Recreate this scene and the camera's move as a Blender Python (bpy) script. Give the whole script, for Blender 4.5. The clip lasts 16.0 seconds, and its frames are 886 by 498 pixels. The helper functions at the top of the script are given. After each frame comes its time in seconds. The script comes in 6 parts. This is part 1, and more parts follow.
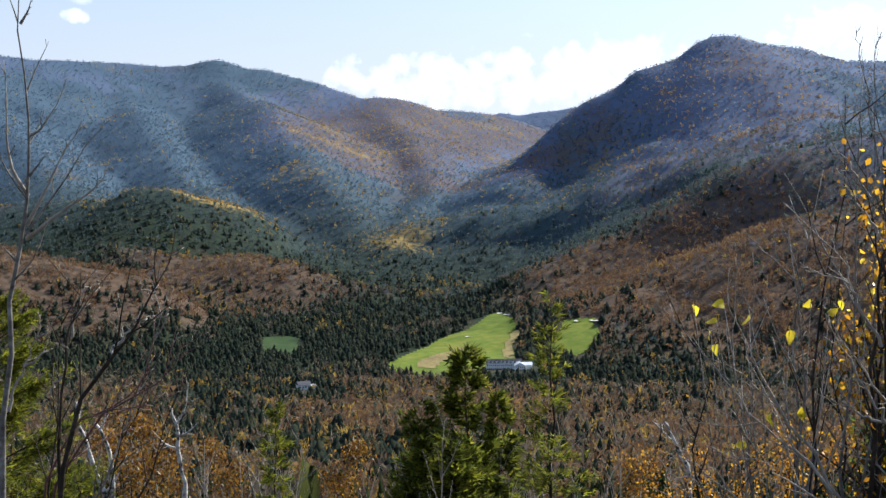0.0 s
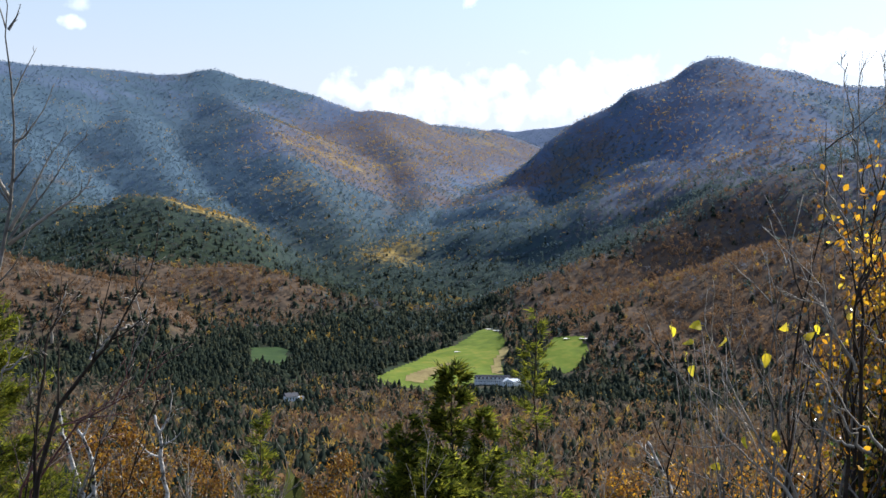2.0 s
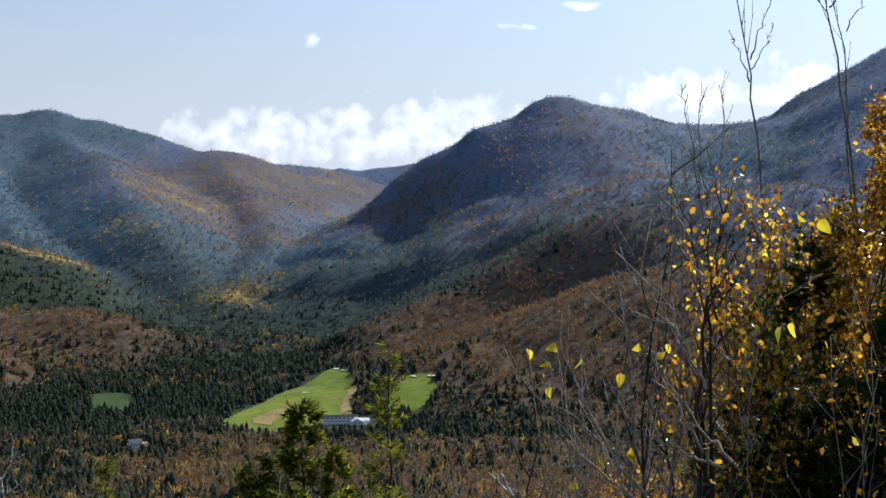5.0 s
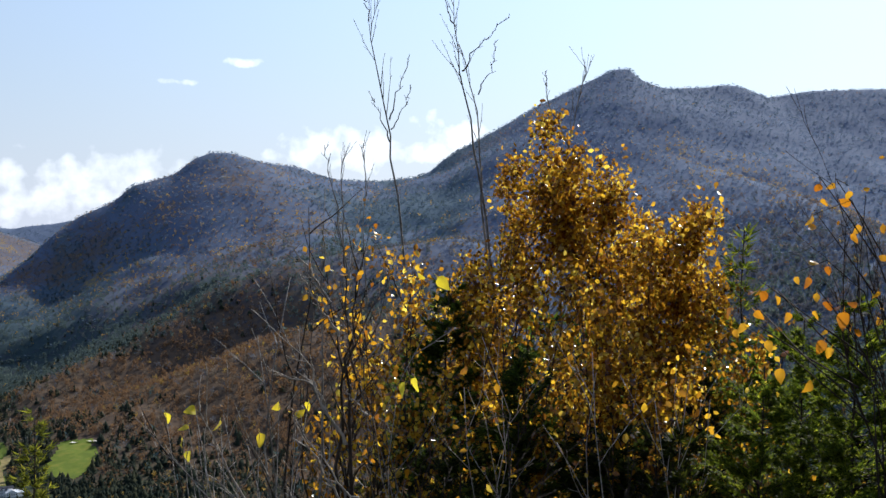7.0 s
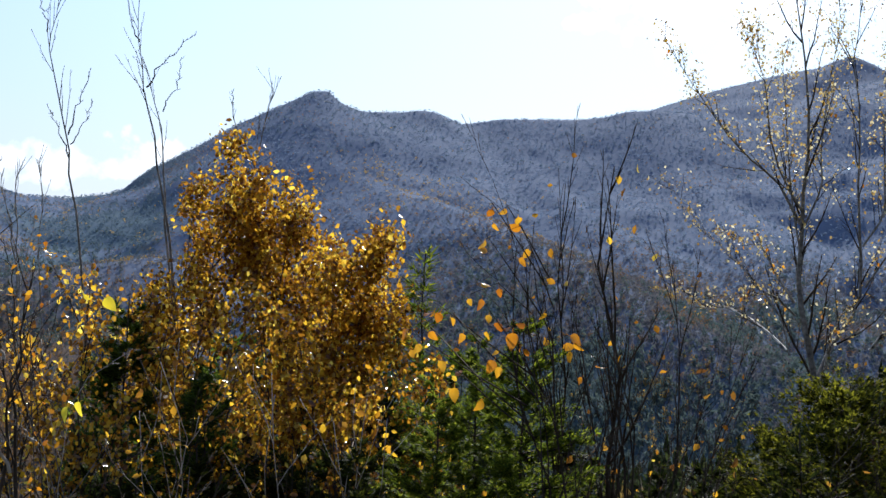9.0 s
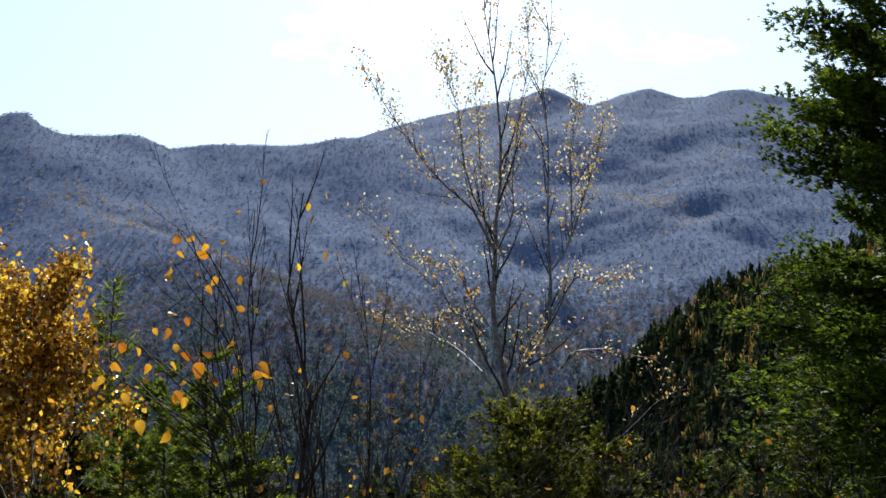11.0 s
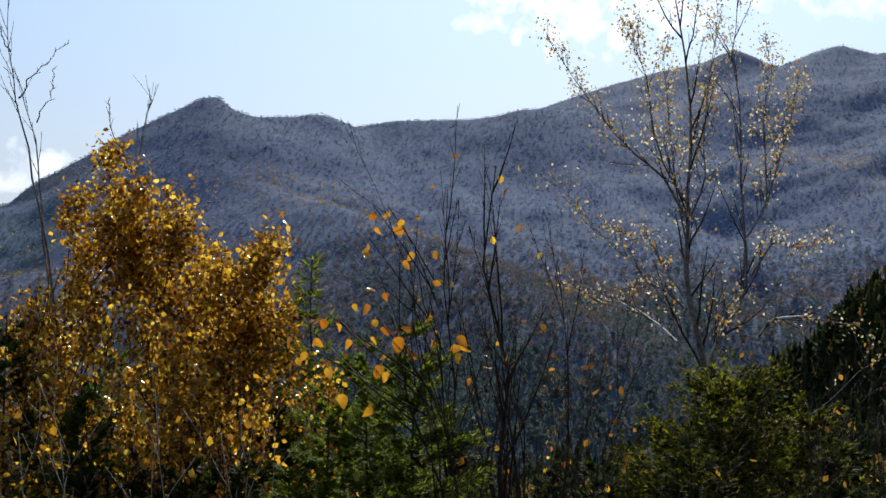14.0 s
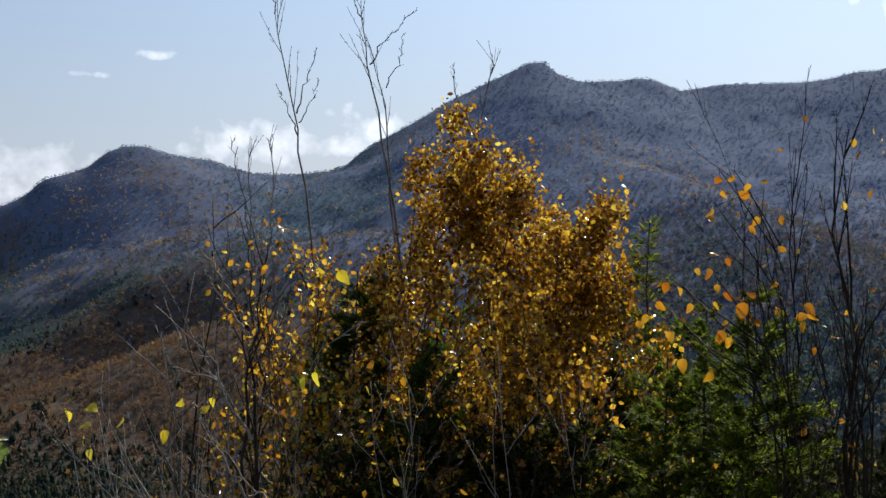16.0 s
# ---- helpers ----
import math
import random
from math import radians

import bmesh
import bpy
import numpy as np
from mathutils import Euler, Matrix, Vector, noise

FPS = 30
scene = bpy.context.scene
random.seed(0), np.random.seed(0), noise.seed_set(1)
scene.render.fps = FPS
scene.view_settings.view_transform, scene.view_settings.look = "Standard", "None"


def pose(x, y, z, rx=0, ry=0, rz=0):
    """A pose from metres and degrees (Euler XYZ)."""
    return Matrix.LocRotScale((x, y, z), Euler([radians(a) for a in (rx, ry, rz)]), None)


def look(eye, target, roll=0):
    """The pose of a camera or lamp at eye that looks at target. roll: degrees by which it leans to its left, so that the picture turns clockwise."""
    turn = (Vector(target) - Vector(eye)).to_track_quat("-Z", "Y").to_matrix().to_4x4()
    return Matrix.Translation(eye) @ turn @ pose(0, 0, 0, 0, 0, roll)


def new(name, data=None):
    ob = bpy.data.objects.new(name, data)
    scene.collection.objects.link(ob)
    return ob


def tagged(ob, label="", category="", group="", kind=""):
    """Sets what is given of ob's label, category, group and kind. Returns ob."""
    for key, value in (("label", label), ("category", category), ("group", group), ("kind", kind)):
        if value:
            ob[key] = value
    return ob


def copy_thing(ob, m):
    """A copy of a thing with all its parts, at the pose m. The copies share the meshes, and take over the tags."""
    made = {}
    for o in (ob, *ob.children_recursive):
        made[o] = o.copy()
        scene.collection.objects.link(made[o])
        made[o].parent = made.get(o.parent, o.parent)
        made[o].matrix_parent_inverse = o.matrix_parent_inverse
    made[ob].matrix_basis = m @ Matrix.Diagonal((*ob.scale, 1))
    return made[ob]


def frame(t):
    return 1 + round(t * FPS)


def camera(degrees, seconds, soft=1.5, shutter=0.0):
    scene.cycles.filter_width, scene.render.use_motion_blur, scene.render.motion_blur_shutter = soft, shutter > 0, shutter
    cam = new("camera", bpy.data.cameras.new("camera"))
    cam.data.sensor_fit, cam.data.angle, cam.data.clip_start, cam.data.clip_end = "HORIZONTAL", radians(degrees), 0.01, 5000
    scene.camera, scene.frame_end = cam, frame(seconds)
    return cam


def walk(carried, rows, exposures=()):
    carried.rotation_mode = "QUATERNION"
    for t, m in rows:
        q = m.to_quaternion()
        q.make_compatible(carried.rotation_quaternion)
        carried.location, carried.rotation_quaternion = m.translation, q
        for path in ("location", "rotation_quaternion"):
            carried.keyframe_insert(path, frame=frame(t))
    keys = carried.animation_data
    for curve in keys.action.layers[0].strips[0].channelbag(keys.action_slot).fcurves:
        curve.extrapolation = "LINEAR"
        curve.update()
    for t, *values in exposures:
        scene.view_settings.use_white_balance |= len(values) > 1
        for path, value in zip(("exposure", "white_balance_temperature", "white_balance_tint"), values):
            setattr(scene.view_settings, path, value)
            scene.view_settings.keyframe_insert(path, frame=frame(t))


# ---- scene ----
cam = camera(37.0, 16.0, soft=1.5)
PATH = [  # seconds, place in metres, yaw, pitch, roll in degrees
    (0.00, 0.030, 0.038, 1.619, 0.00, -5.00, 0.00),
    (0.50, 0.037, 0.039, 1.619, 0.18, -4.93, -0.24),
    (1.00, 0.051, 0.035, 1.623, 0.25, -4.56, -0.15),
    (1.50, 0.077, 0.022, 1.621, 0.09, -4.66, 0.70),
    (2.00, 0.085, 0.016, 1.626, -0.37, -4.36, 1.38),
    (2.50, 0.076, 0.018, 1.629, -0.41, -3.92, 0.98),
    (3.00, 0.067, 0.038, 1.631, -0.71, -3.82, 0.99),
    (3.20, 0.062, 0.038, 1.629, -0.71, -3.72, 0.93),
    (3.90, 0.038, 0.029, 1.612, -1.84, -3.45, 0.85),
    (4.60, 0.021, -0.008, 1.582, -4.69, -2.95, 0.80),
    (5.30, 0.042, -0.029, 1.571, -9.37, -2.12, 0.99),
    (5.50, 0.063, -0.016, 1.571, -11.28, -1.73, 1.21),
    (6.00, 0.095, -0.028, 1.580, -15.00, -1.10, 1.36),
    (6.50, 0.121, -0.056, 1.589, -18.21, -0.70, 0.72),
    (7.00, 0.156, -0.056, 1.588, -21.38, -0.02, 0.15),
    (7.50, 0.186, -0.061, 1.592, -25.13, 0.18, 0.30),
    (8.00, 0.209, -0.072, 1.592, -28.55, 0.37, 0.65),
    (8.50, 0.221, -0.078, 1.591, -31.52, 0.69, 0.65),
    (9.00, 0.232, -0.104, 1.592, -34.38, 0.96, 0.67),
    (9.50, 0.252, -0.122, 1.591, -37.90, 1.32, 0.33),
    (10.00, 0.265, -0.153, 1.596, -41.27, 1.86, 0.26),
    (10.20, 0.291, -0.144, 1.592, -42.34, 1.97, 0.14),
    (10.90, 0.326, -0.154, 1.596, -46.34, 2.18, -0.03),
    (11.60, 0.347, -0.150, 1.604, -48.64, 1.87, -0.21),
    (12.30, 0.346, -0.149, 1.606, -48.00, 1.61, -0.45),
    (12.50, 0.337, -0.168, 1.603, -47.21, 1.56, -0.77),
    (13.00, 0.330, -0.155, 1.602, -45.47, 1.54, -0.71),
    (13.50, 0.320, -0.135, 1.600, -42.36, 1.01, -0.78),
    (14.00, 0.319, -0.099, 1.601, -38.83, 1.01, -1.35),
    (14.50, 0.307, -0.078, 1.601, -35.03, 1.05, -1.16),
    (15.00, 0.278, -0.086, 1.599, -32.07, 0.59, -0.78),
    (15.50, 0.264, -0.056, 1.602, -28.80, 0.14, -0.22),
    (16.00, 0.211, -0.078, 1.590, -24.96, -0.32, -0.19),
]
walk(cam, [(t, pose(x, y, z, 90 + pitch, 0, yaw) @ pose(0, 0, 0, 0, 0, roll)) for t, x, y, z, yaw, pitch, roll in PATH],
     exposures=[(0.0, 1.0, 5900, 10), (3.2, 1.0, 5900, 10), (5.5, 0.6, 6000, 10), (7.5, 0.68, 6000, 10), (9.0, 0.78, 5850, 10), (10.0, 0.84, 5800, 10), (12.5, 0.42, 6000, 11), (14.0, 0.36, 6050, 11), (16.0, 0.26, 6100, 11)])

# ---- sky and sun ----
SUN_AZ, SUN_EL = -49.0, 36.0


def toward(az, el):
    """Unit vector: az in degrees to the left of +y, el above the horizon."""
    a, e = radians(az), radians(el)
    return Vector((-math.sin(a) * math.cos(e), math.cos(a) * math.cos(e), math.sin(e)))


sun = new("sun", bpy.data.lights.new("sun", "SUN"))
sun.data.energy, sun.data.angle, sun.data.color = 4.2, radians(0.53), (1.0, 0.92, 0.79)
sun.matrix_world = look((0, 0, 0), -toward(SUN_AZ, SUN_EL))

world = bpy.data.worlds.new("sky")
scene.world = world
world.use_nodes = True
wn, wl = world.node_tree.nodes, world.node_tree.links
wn.clear()


def wvector(op):
    n = wn.new("ShaderNodeVectorMath")
    n.operation = op
    return n


def wmath(op, a, b=None, c=None):
    n = wn.new("ShaderNodeMath")
    n.operation = op
    for i, v in enumerate((a, b, c)):
        if v is None:
            continue
        if isinstance(v, (int, float)):
            n.inputs[i].default_value = v
        else:
            wl.new(v, n.inputs[i])
    return n.outputs[0]


sky = wn.new("ShaderNodeTexSky")
sky.sky_type, sky.sun_disc = "NISHITA", False
sky.sun_elevation, sky.sun_rotation = radians(SUN_EL), radians(-SUN_AZ)
sky.altitude, sky.air_density, sky.dust_density, sky.ozone_density = 600.0, 1.3, 0.6, 1.5
coord = wn.new("ShaderNodeTexCoord")
ragged = wn.new("ShaderNodeTexNoise")
ragged.inputs["Scale"].default_value, ragged.inputs["Detail"].default_value = 64.0, 8.0
wl.new(coord.outputs["Generated"], ragged.inputs["Vector"])
# fair-weather clouds: az, el, half width, half height in degrees, density
CLOUDS = [(15.4, 4.8, 0.5, 0.3, 0.9), (15.2, 5.6, 0.7, 0.3, 0.5), (-10.4, 7.0, 1.2, 0.17, 0.9), (-13.0, 7.9, 1.1, 0.2, 0.9), (-1.2, 6.3, 0.5, 0.35, 1.0),
          (4.0, 2.4, 1.2, 0.5, 0.6), (0.5, 2.2, 4.2, 1.3, 0.75), (-4.5, 2.3, 4.6, 1.5, 0.75), (-8.0, 3.0, 2.6, 1.2, 0.6), (-17.0, 4.2, 3.0, 1.0, 0.8), (-21.5, 4.6, 2.2, 1.1, 0.9),
          (-46.0, 12.0, 5.5, 2.6, 1.1), (-52.0, 11.4, 3.5, 0.9, 0.7), (-57.0, 10.6, 2.5, 0.7, 0.6), (-40.5, 10.7, 1.0, 0.5, 0.6)]
total = None
for az, el, wide, high, dense in CLOUDS:
    c = toward(az, el)
    across = Vector((c.y, -c.x, 0)).normalized()
    above = across.cross(c).normalized()
    gap = wvector("SUBTRACT")
    wl.new(coord.outputs["Generated"], gap.inputs[0])
    gap.inputs[1].default_value = c
    dots = []
    for axis, size in ((across, wide), (above, high)):
        d = wvector("DOT_PRODUCT")
        wl.new(gap.outputs[0], d.inputs[0])
        d.inputs[1].default_value = axis / math.sin(radians(size))
        dots.append(d.outputs["Value"])
    front = wvector("DOT_PRODUCT")
    wl.new(coord.outputs["Generated"], front.inputs[0])
    front.inputs[1].default_value = c
    near = wmath("MULTIPLY_ADD", wmath("MULTIPLY", dots[0], dots[0]), -1.0, wmath("MULTIPLY_ADD", wmath("MULTIPLY", dots[1], dots[1]), -1.0, 1.0))
    puff = wmath("MULTIPLY", wmath("MAXIMUM", wmath("ADD", near, wmath("MULTIPLY_ADD", ragged.outputs["Fac"], 5.0, -2.55)), 0.0), 0.6)
    puff = wmath("MULTIPLY", wmath("MULTIPLY", puff, wmath("GREATER_THAN", front.outputs["Value"], 0.5)), dense)
    total = puff if total is None else wmath("MAXIMUM", total, puff)
cover = wmath("MINIMUM", total, 1.0)
cloud_mix = wn.new("ShaderNodeMix")
cloud_mix.data_type = "RGBA"
wl.new(cover, cloud_mix.inputs[0])
cloud_mix.inputs[7].default_value = (9.0, 9.1, 9.3, 1)
# a thin bright haze over the whole sky, paler towards the horizon
level = wn.new("ShaderNodeSeparateXYZ")
wl.new(coord.outputs["Generated"], level.inputs[0])
pale = wmath("MULTIPLY", wmath("POWER", 2.718, wmath("MULTIPLY", wmath("ABSOLUTE", level.outputs["Z"]), -15.0)), 0.75)
air_mix = wn.new("ShaderNodeMix")
air_mix.data_type = "RGBA"
wl.new(pale, air_mix.inputs[0])
thin = wn.new("ShaderNodeMix")
thin.data_type = "RGBA"
wl.new(wmath("MULTIPLY_ADD", wmath("POWER", 2.718, wmath("MULTIPLY", wmath("ABSOLUTE", level.outputs["Z"]), -2.6)), 0.65, 0.15), thin.inputs[0])
wl.new(sky.outputs[0], thin.inputs[6])
thin.inputs[7].default_value = (2.75, 3.1, 4.2, 1)
wl.new(thin.outputs[2], air_mix.inputs[6])
air_mix.inputs[7].default_value = (5.5, 5.9, 6.7, 1)
wl.new(air_mix.outputs[2], cloud_mix.inputs[6])
toward_sun = wvector("DOT_PRODUCT")
wl.new(coord.outputs["Generated"], toward_sun.inputs[0])
toward_sun.inputs[1].default_value = toward(SUN_AZ, SUN_EL)
glow = wmath("MULTIPLY_ADD", wmath("POWER", wmath("MAXIMUM", toward_sun.outputs["Value"], 0.0), 4.0), 0.6, 0.82)
lit_sky = wvector("SCALE")
wl.new(cloud_mix.outputs[2], lit_sky.inputs[0])
wl.new(glow, lit_sky.inputs["Scale"])
back = wn.new("ShaderNodeBackground")
back.inputs["Strength"].default_value = 0.105
wl.new(lit_sky.outputs[0], back.inputs["Color"])
wl.new(back.outputs[0], wn.new("ShaderNodeOutputWorld").inputs["Surface"])

# ---- materials ----


def mat_base(name, rough=0.8, spec=0.3):
    m = bpy.data.materials.new(name)
    m.use_nodes = True
    b = m.node_tree.nodes["Principled BSDF"]
    b.inputs["Roughness"].default_value = rough
    b.inputs["Specular IOR Level"].default_value = spec
    return m, m.node_tree.nodes, m.node_tree.links, b


def ramp_of(nodes, stops):
    r = nodes.new("ShaderNodeValToRGB")
    while len(r.color_ramp.elements) < len(stops):
        r.color_ramp.elements.new(0.5)
    for e, (p, c) in zip(r.color_ramp.elements, stops):
        e.position, e.color = p, (*c, 1)
    return r


def noise_of(nodes, links, scale, detail=4.0, coords="Object"):
    tc = nodes.new("ShaderNodeTexCoord")
    n = nodes.new("ShaderNodeTexNoise")
    n.inputs["Scale"].default_value, n.inputs["Detail"].default_value = scale, detail
    links.new(tc.outputs[coords], n.inputs["Vector"])
    return n


def bumped(nodes, links, b, source, strength, distance):
    n = nodes.new("ShaderNodeBump")
    n.inputs["Strength"].default_value, n.inputs["Distance"].default_value = strength, distance
    links.new(source, n.inputs["Height"])
    links.new(n.outputs[0], b.inputs["Normal"])


def speckled(name, stops, scale, big_scale, rough=0.85, spec=0.2, bump=0.4, distance=0.02):
    """Two scales of noise through one ramp, with relief."""
    m, nodes, links, b = mat_base(name, rough, spec)
    fine, big = noise_of(nodes, links, scale, 6.0), noise_of(nodes, links, big_scale, 4.0)
    mix = nodes.new("ShaderNodeMath")
    mix.operation = "MULTIPLY_ADD"
    mix.inputs[1].default_value = 0.5
    half = nodes.new("ShaderNodeMath")
    half.operation = "MULTIPLY"
    half.inputs[1].default_value = 0.5
    links.new(big.outputs["Fac"], half.inputs[0])
    links.new(fine.outputs["Fac"], mix.inputs[0])
    links.new(half.outputs[0], mix.inputs[2])
    r = ramp_of(nodes, stops)
    links.new(mix.outputs[0], r.inputs[0])
    links.new(r.outputs[0], b.inputs["Base Color"])
    bumped(nodes, links, b, fine.outputs["Fac"], bump, distance)
    return m


def leafy(name, stops, translucent=0.45, rough=0.45, spec=0.4, grain=0.0, by_object=False, sheen=0.0, front=1.0, relief=1.0):
    """Foliage: a colour for each leaf or clump, with light coming through it."""
    m, nodes, links, b = mat_base(name, rough, spec)
    b.inputs["Sheen Weight"].default_value, b.inputs["Sheen Roughness"].default_value = sheen, 0.6
    b.inputs["Sheen Tint"].default_value = (0.75, 0.85, 1.0, 1)
    if by_object:
        pick = nodes.new("ShaderNodeObjectInfo").outputs["Random"]
    else:
        pick = nodes.new("ShaderNodeNewGeometry").outputs["Random Per Island"]
    r = ramp_of(nodes, stops)
    if grain:
        n = noise_of(nodes, links, grain, 5.0)
        a = nodes.new("ShaderNodeMath")
        a.operation = "MULTIPLY_ADD"
        a.inputs[1].default_value = 0.9
        s = nodes.new("ShaderNodeMath")
        s.operation = "ADD"
        s.inputs[1].default_value = -0.45
        links.new(n.outputs["Fac"], a.inputs[0])
        links.new(pick, s.inputs[0])
        links.new(s.outputs[0], a.inputs[2])
        pick = a.outputs[0]
        bumped(nodes, links, b, n.outputs["Fac"], relief, 1.2)
    links.new(pick, r.inputs[0])
    links.new(r.outputs[0], b.inputs["Base Color"])
    if front < 1:
        k = nodes.new("ShaderNodeVectorMath")
        k.operation = "SCALE"
        k.inputs["Scale"].default_value = front
        links.new(r.outputs[0], k.inputs[0])
        links.new(k.outputs[0], b.inputs["Base Color"])
    if translucent:
        t = nodes.new("ShaderNodeBsdfTranslucent")
        links.new(r.outputs[0], t.inputs["Color"])
        mix = nodes.new("ShaderNodeMixShader")
        mix.inputs[0].default_value = translucent
        links.new(b.outputs[0], mix.inputs[1])
        links.new(t.outputs[0], mix.inputs[2])
        links.new(mix.outputs[0], nodes["Material Output"].inputs["Surface"])
    return m


def plain(name, colour, rough=0.7, scale=2.0, metal=0.0):
    m = speckled(name, [(0.3, [c * 0.8 for c in colour]), (0.7, [min(c * 1.12, 0.95) for c in colour])], scale * 8, scale, rough, 0.3, 0.15, 0.02)
    m.node_tree.nodes["Principled BSDF"].inputs["Metallic"].default_value = metal
    return m


def floor_material():
    """Leaf litter and undergrowth, tinted by what grows over it, plus painted haze."""
    m, nodes, links, b = mat_base("forest_floor", 0.95, 0.05)
    fine, big = noise_of(nodes, links, 0.09, 8.0), noise_of(nodes, links, 0.012, 6.0)
    cover = nodes.new("ShaderNodeAttribute")
    cover.attribute_name = "cover"
    split = nodes.new("ShaderNodeSeparateColor")
    links.new(cover.outputs["Color"], split.inputs[0])

    def ramp(source, stops):
        r = ramp_of(nodes, stops)
        links.new(source, r.inputs[0])
        return r.outputs[0]

    def mix(factor, a, c):
        n = nodes.new("ShaderNodeMix")
        n.data_type = "RGBA"
        links.new(factor, n.inputs[0])
        links.new(a, n.inputs[6])
        links.new(c, n.inputs[7])
        return n.outputs[2]

    def shifted(source, gain, jitter, bias):
        """A share made ragged by noise, as a sharp-edged mask."""
        n = nodes.new("ShaderNodeMath")
        n.operation = "MULTIPLY_ADD"
        n.inputs[1].default_value = jitter
        links.new(fine.outputs["Fac"], n.inputs[0])
        k = nodes.new("ShaderNodeMath")
        k.operation = "MULTIPLY_ADD"
        k.inputs[1].default_value, k.inputs[2].default_value = gain, bias
        k.use_clamp = False
        links.new(source, k.inputs[0])
        links.new(k.outputs[0], n.inputs[2])
        n.use_clamp = True
        return n.outputs[0]

    low = ramp(fine.outputs["Fac"], [(0.3, (0.045, 0.036, 0.027)), (0.5, (0.085, 0.064, 0.046)), (0.7, (0.13, 0.098, 0.066))])
    # blue distance haze painted into the ground, mixed in by the cover's alpha
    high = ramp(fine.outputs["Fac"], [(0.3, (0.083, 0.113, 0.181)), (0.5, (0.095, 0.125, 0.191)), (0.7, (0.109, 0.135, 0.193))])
    # shade beneath the conifers painted into the floor colour
    low_shaded = ramp(fine.outputs["Fac"], [(0.35, (0.014, 0.022, 0.012)), (0.65, (0.034, 0.046, 0.024))])
    # conifer floor with the same haze painted in
    hazed_dark = ramp(fine.outputs["Fac"], [(0.35, (0.060, 0.095, 0.132)), (0.65, (0.072, 0.112, 0.143))])
    rusty = ramp(fine.outputs["Fac"], [(0.35, (0.076, 0.050, 0.036)), (0.65, (0.126, 0.084, 0.053))])
    golden = ramp(fine.outputs["Fac"], [(0.35, (0.22, 0.15, 0.055)), (0.65, (0.34, 0.24, 0.075))])
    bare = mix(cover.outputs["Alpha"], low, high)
    dark = mix(cover.outputs["Alpha"], low_shaded, hazed_dark)
    colour = mix(shifted(split.outputs[0], 2.2, 3.5, -2.75), bare, dark)
    colour = mix(shifted(split.outputs[1], 1.6, 2.5, -1.95), colour, rusty)
    colour = mix(shifted(split.outputs[2], 2.0, 2.5, -2.0), colour, golden)
    links.new(colour, b.inputs["Base Color"])
    bumped(nodes, links, b, fine.outputs["Fac"], 0.25, 2.0)
    return m


FOREST_FLOOR = floor_material()
GRASS = speckled("mown_grass", [(0.36, (0.080, 0.113, 0.011)), (0.5, (0.118, 0.158, 0.015)), (0.64, (0.185, 0.185, 0.026))], 0.09, 0.018, 0.9, 0.1, 0.3, 0.1)
ROUGH_GRASS = speckled("rough_grass", [(0.38, (0.16, 0.12, 0.05)), (0.6, (0.26, 0.21, 0.08))], 0.2, 0.03, 0.95, 0.1, 0.3, 0.1)
# darker copy of the mown grass, with the meadow's shade painted in
SHADE_PAINTED_GRASS = speckled("dark_meadow_grass", [(0.36, (0.022, 0.042, 0.012)), (0.5, (0.034, 0.062, 0.016)), (0.64, (0.052, 0.075, 0.022))], 0.09, 0.018, 0.9, 0.1, 0.3, 0.1)
SAND = plain("sand", (0.75, 0.7, 0.6), 0.95, 0.3)
NEEDLES_FAR = leafy("conifer_crowns", [(0.0, (0.024, 0.035, 0.027)), (0.6, (0.038, 0.050, 0.033)), (1.0, (0.068, 0.071, 0.039))], 0.45, 0.9, 0.05, 0.35, relief=0.3)
BARE_NEAR = leafy("bare_crowns", [(0.0, (0.068, 0.06, 0.05)), (0.5, (0.115, 0.096, 0.072)), (1.0, (0.19, 0.155, 0.108))], 0.25, 0.9, 0.05, 0.5)
# distance haze painted into the far crowns: paler and bluer than the valley's
NEEDLES_HAZED = leafy("upland_conifer_crowns", [(0.0, (0.092, 0.136, 0.182)), (0.6, (0.105, 0.151, 0.196)), (1.0, (0.123, 0.167, 0.198))], 0.5, 0.9, 0.02, 0.35, relief=0.0)
BARE_HAZED = leafy("upland_bare_crowns", [(0.0, (0.138, 0.193, 0.287)), (0.5, (0.155, 0.209, 0.301)), (1.0, (0.181, 0.227, 0.304))], 0.5, 0.9, 0.02, 0.5, relief=0.0)
# a weaker haze tint painted into the crowns of the middle distance
NEEDLES_HALF_HAZED = leafy("slope_conifer_crowns", [(0.0, (0.064, 0.092, 0.095)), (0.6, (0.087, 0.119, 0.112)), (1.0, (0.123, 0.151, 0.123))], 0.45, 0.9, 0.02, 0.35, relief=0.0)
BARE_HALF_HAZED = leafy("slope_bare_crowns", [(0.0, (0.110, 0.112, 0.133)), (0.5, (0.136, 0.136, 0.148)), (1.0, (0.173, 0.162, 0.156))], 0.35, 0.9, 0.02, 0.5, relief=0.0)
# rust crowns paled by the same painted haze
RUST_HAZED = leafy("upland_rust_crowns", [(0.0, (0.195, 0.148, 0.135)), (0.5, (0.270, 0.183, 0.135)), (1.0, (0.360, 0.242, 0.144))], 0.3, 0.9, 0.02, 0.5, relief=0.0)
RUST_FAR = leafy("rust_crowns", [(0.0, (0.132, 0.082, 0.050)), (0.5, (0.188, 0.113, 0.061)), (1.0, (0.264, 0.156, 0.076))], 0.4, 0.9, 0.05, 0.5)
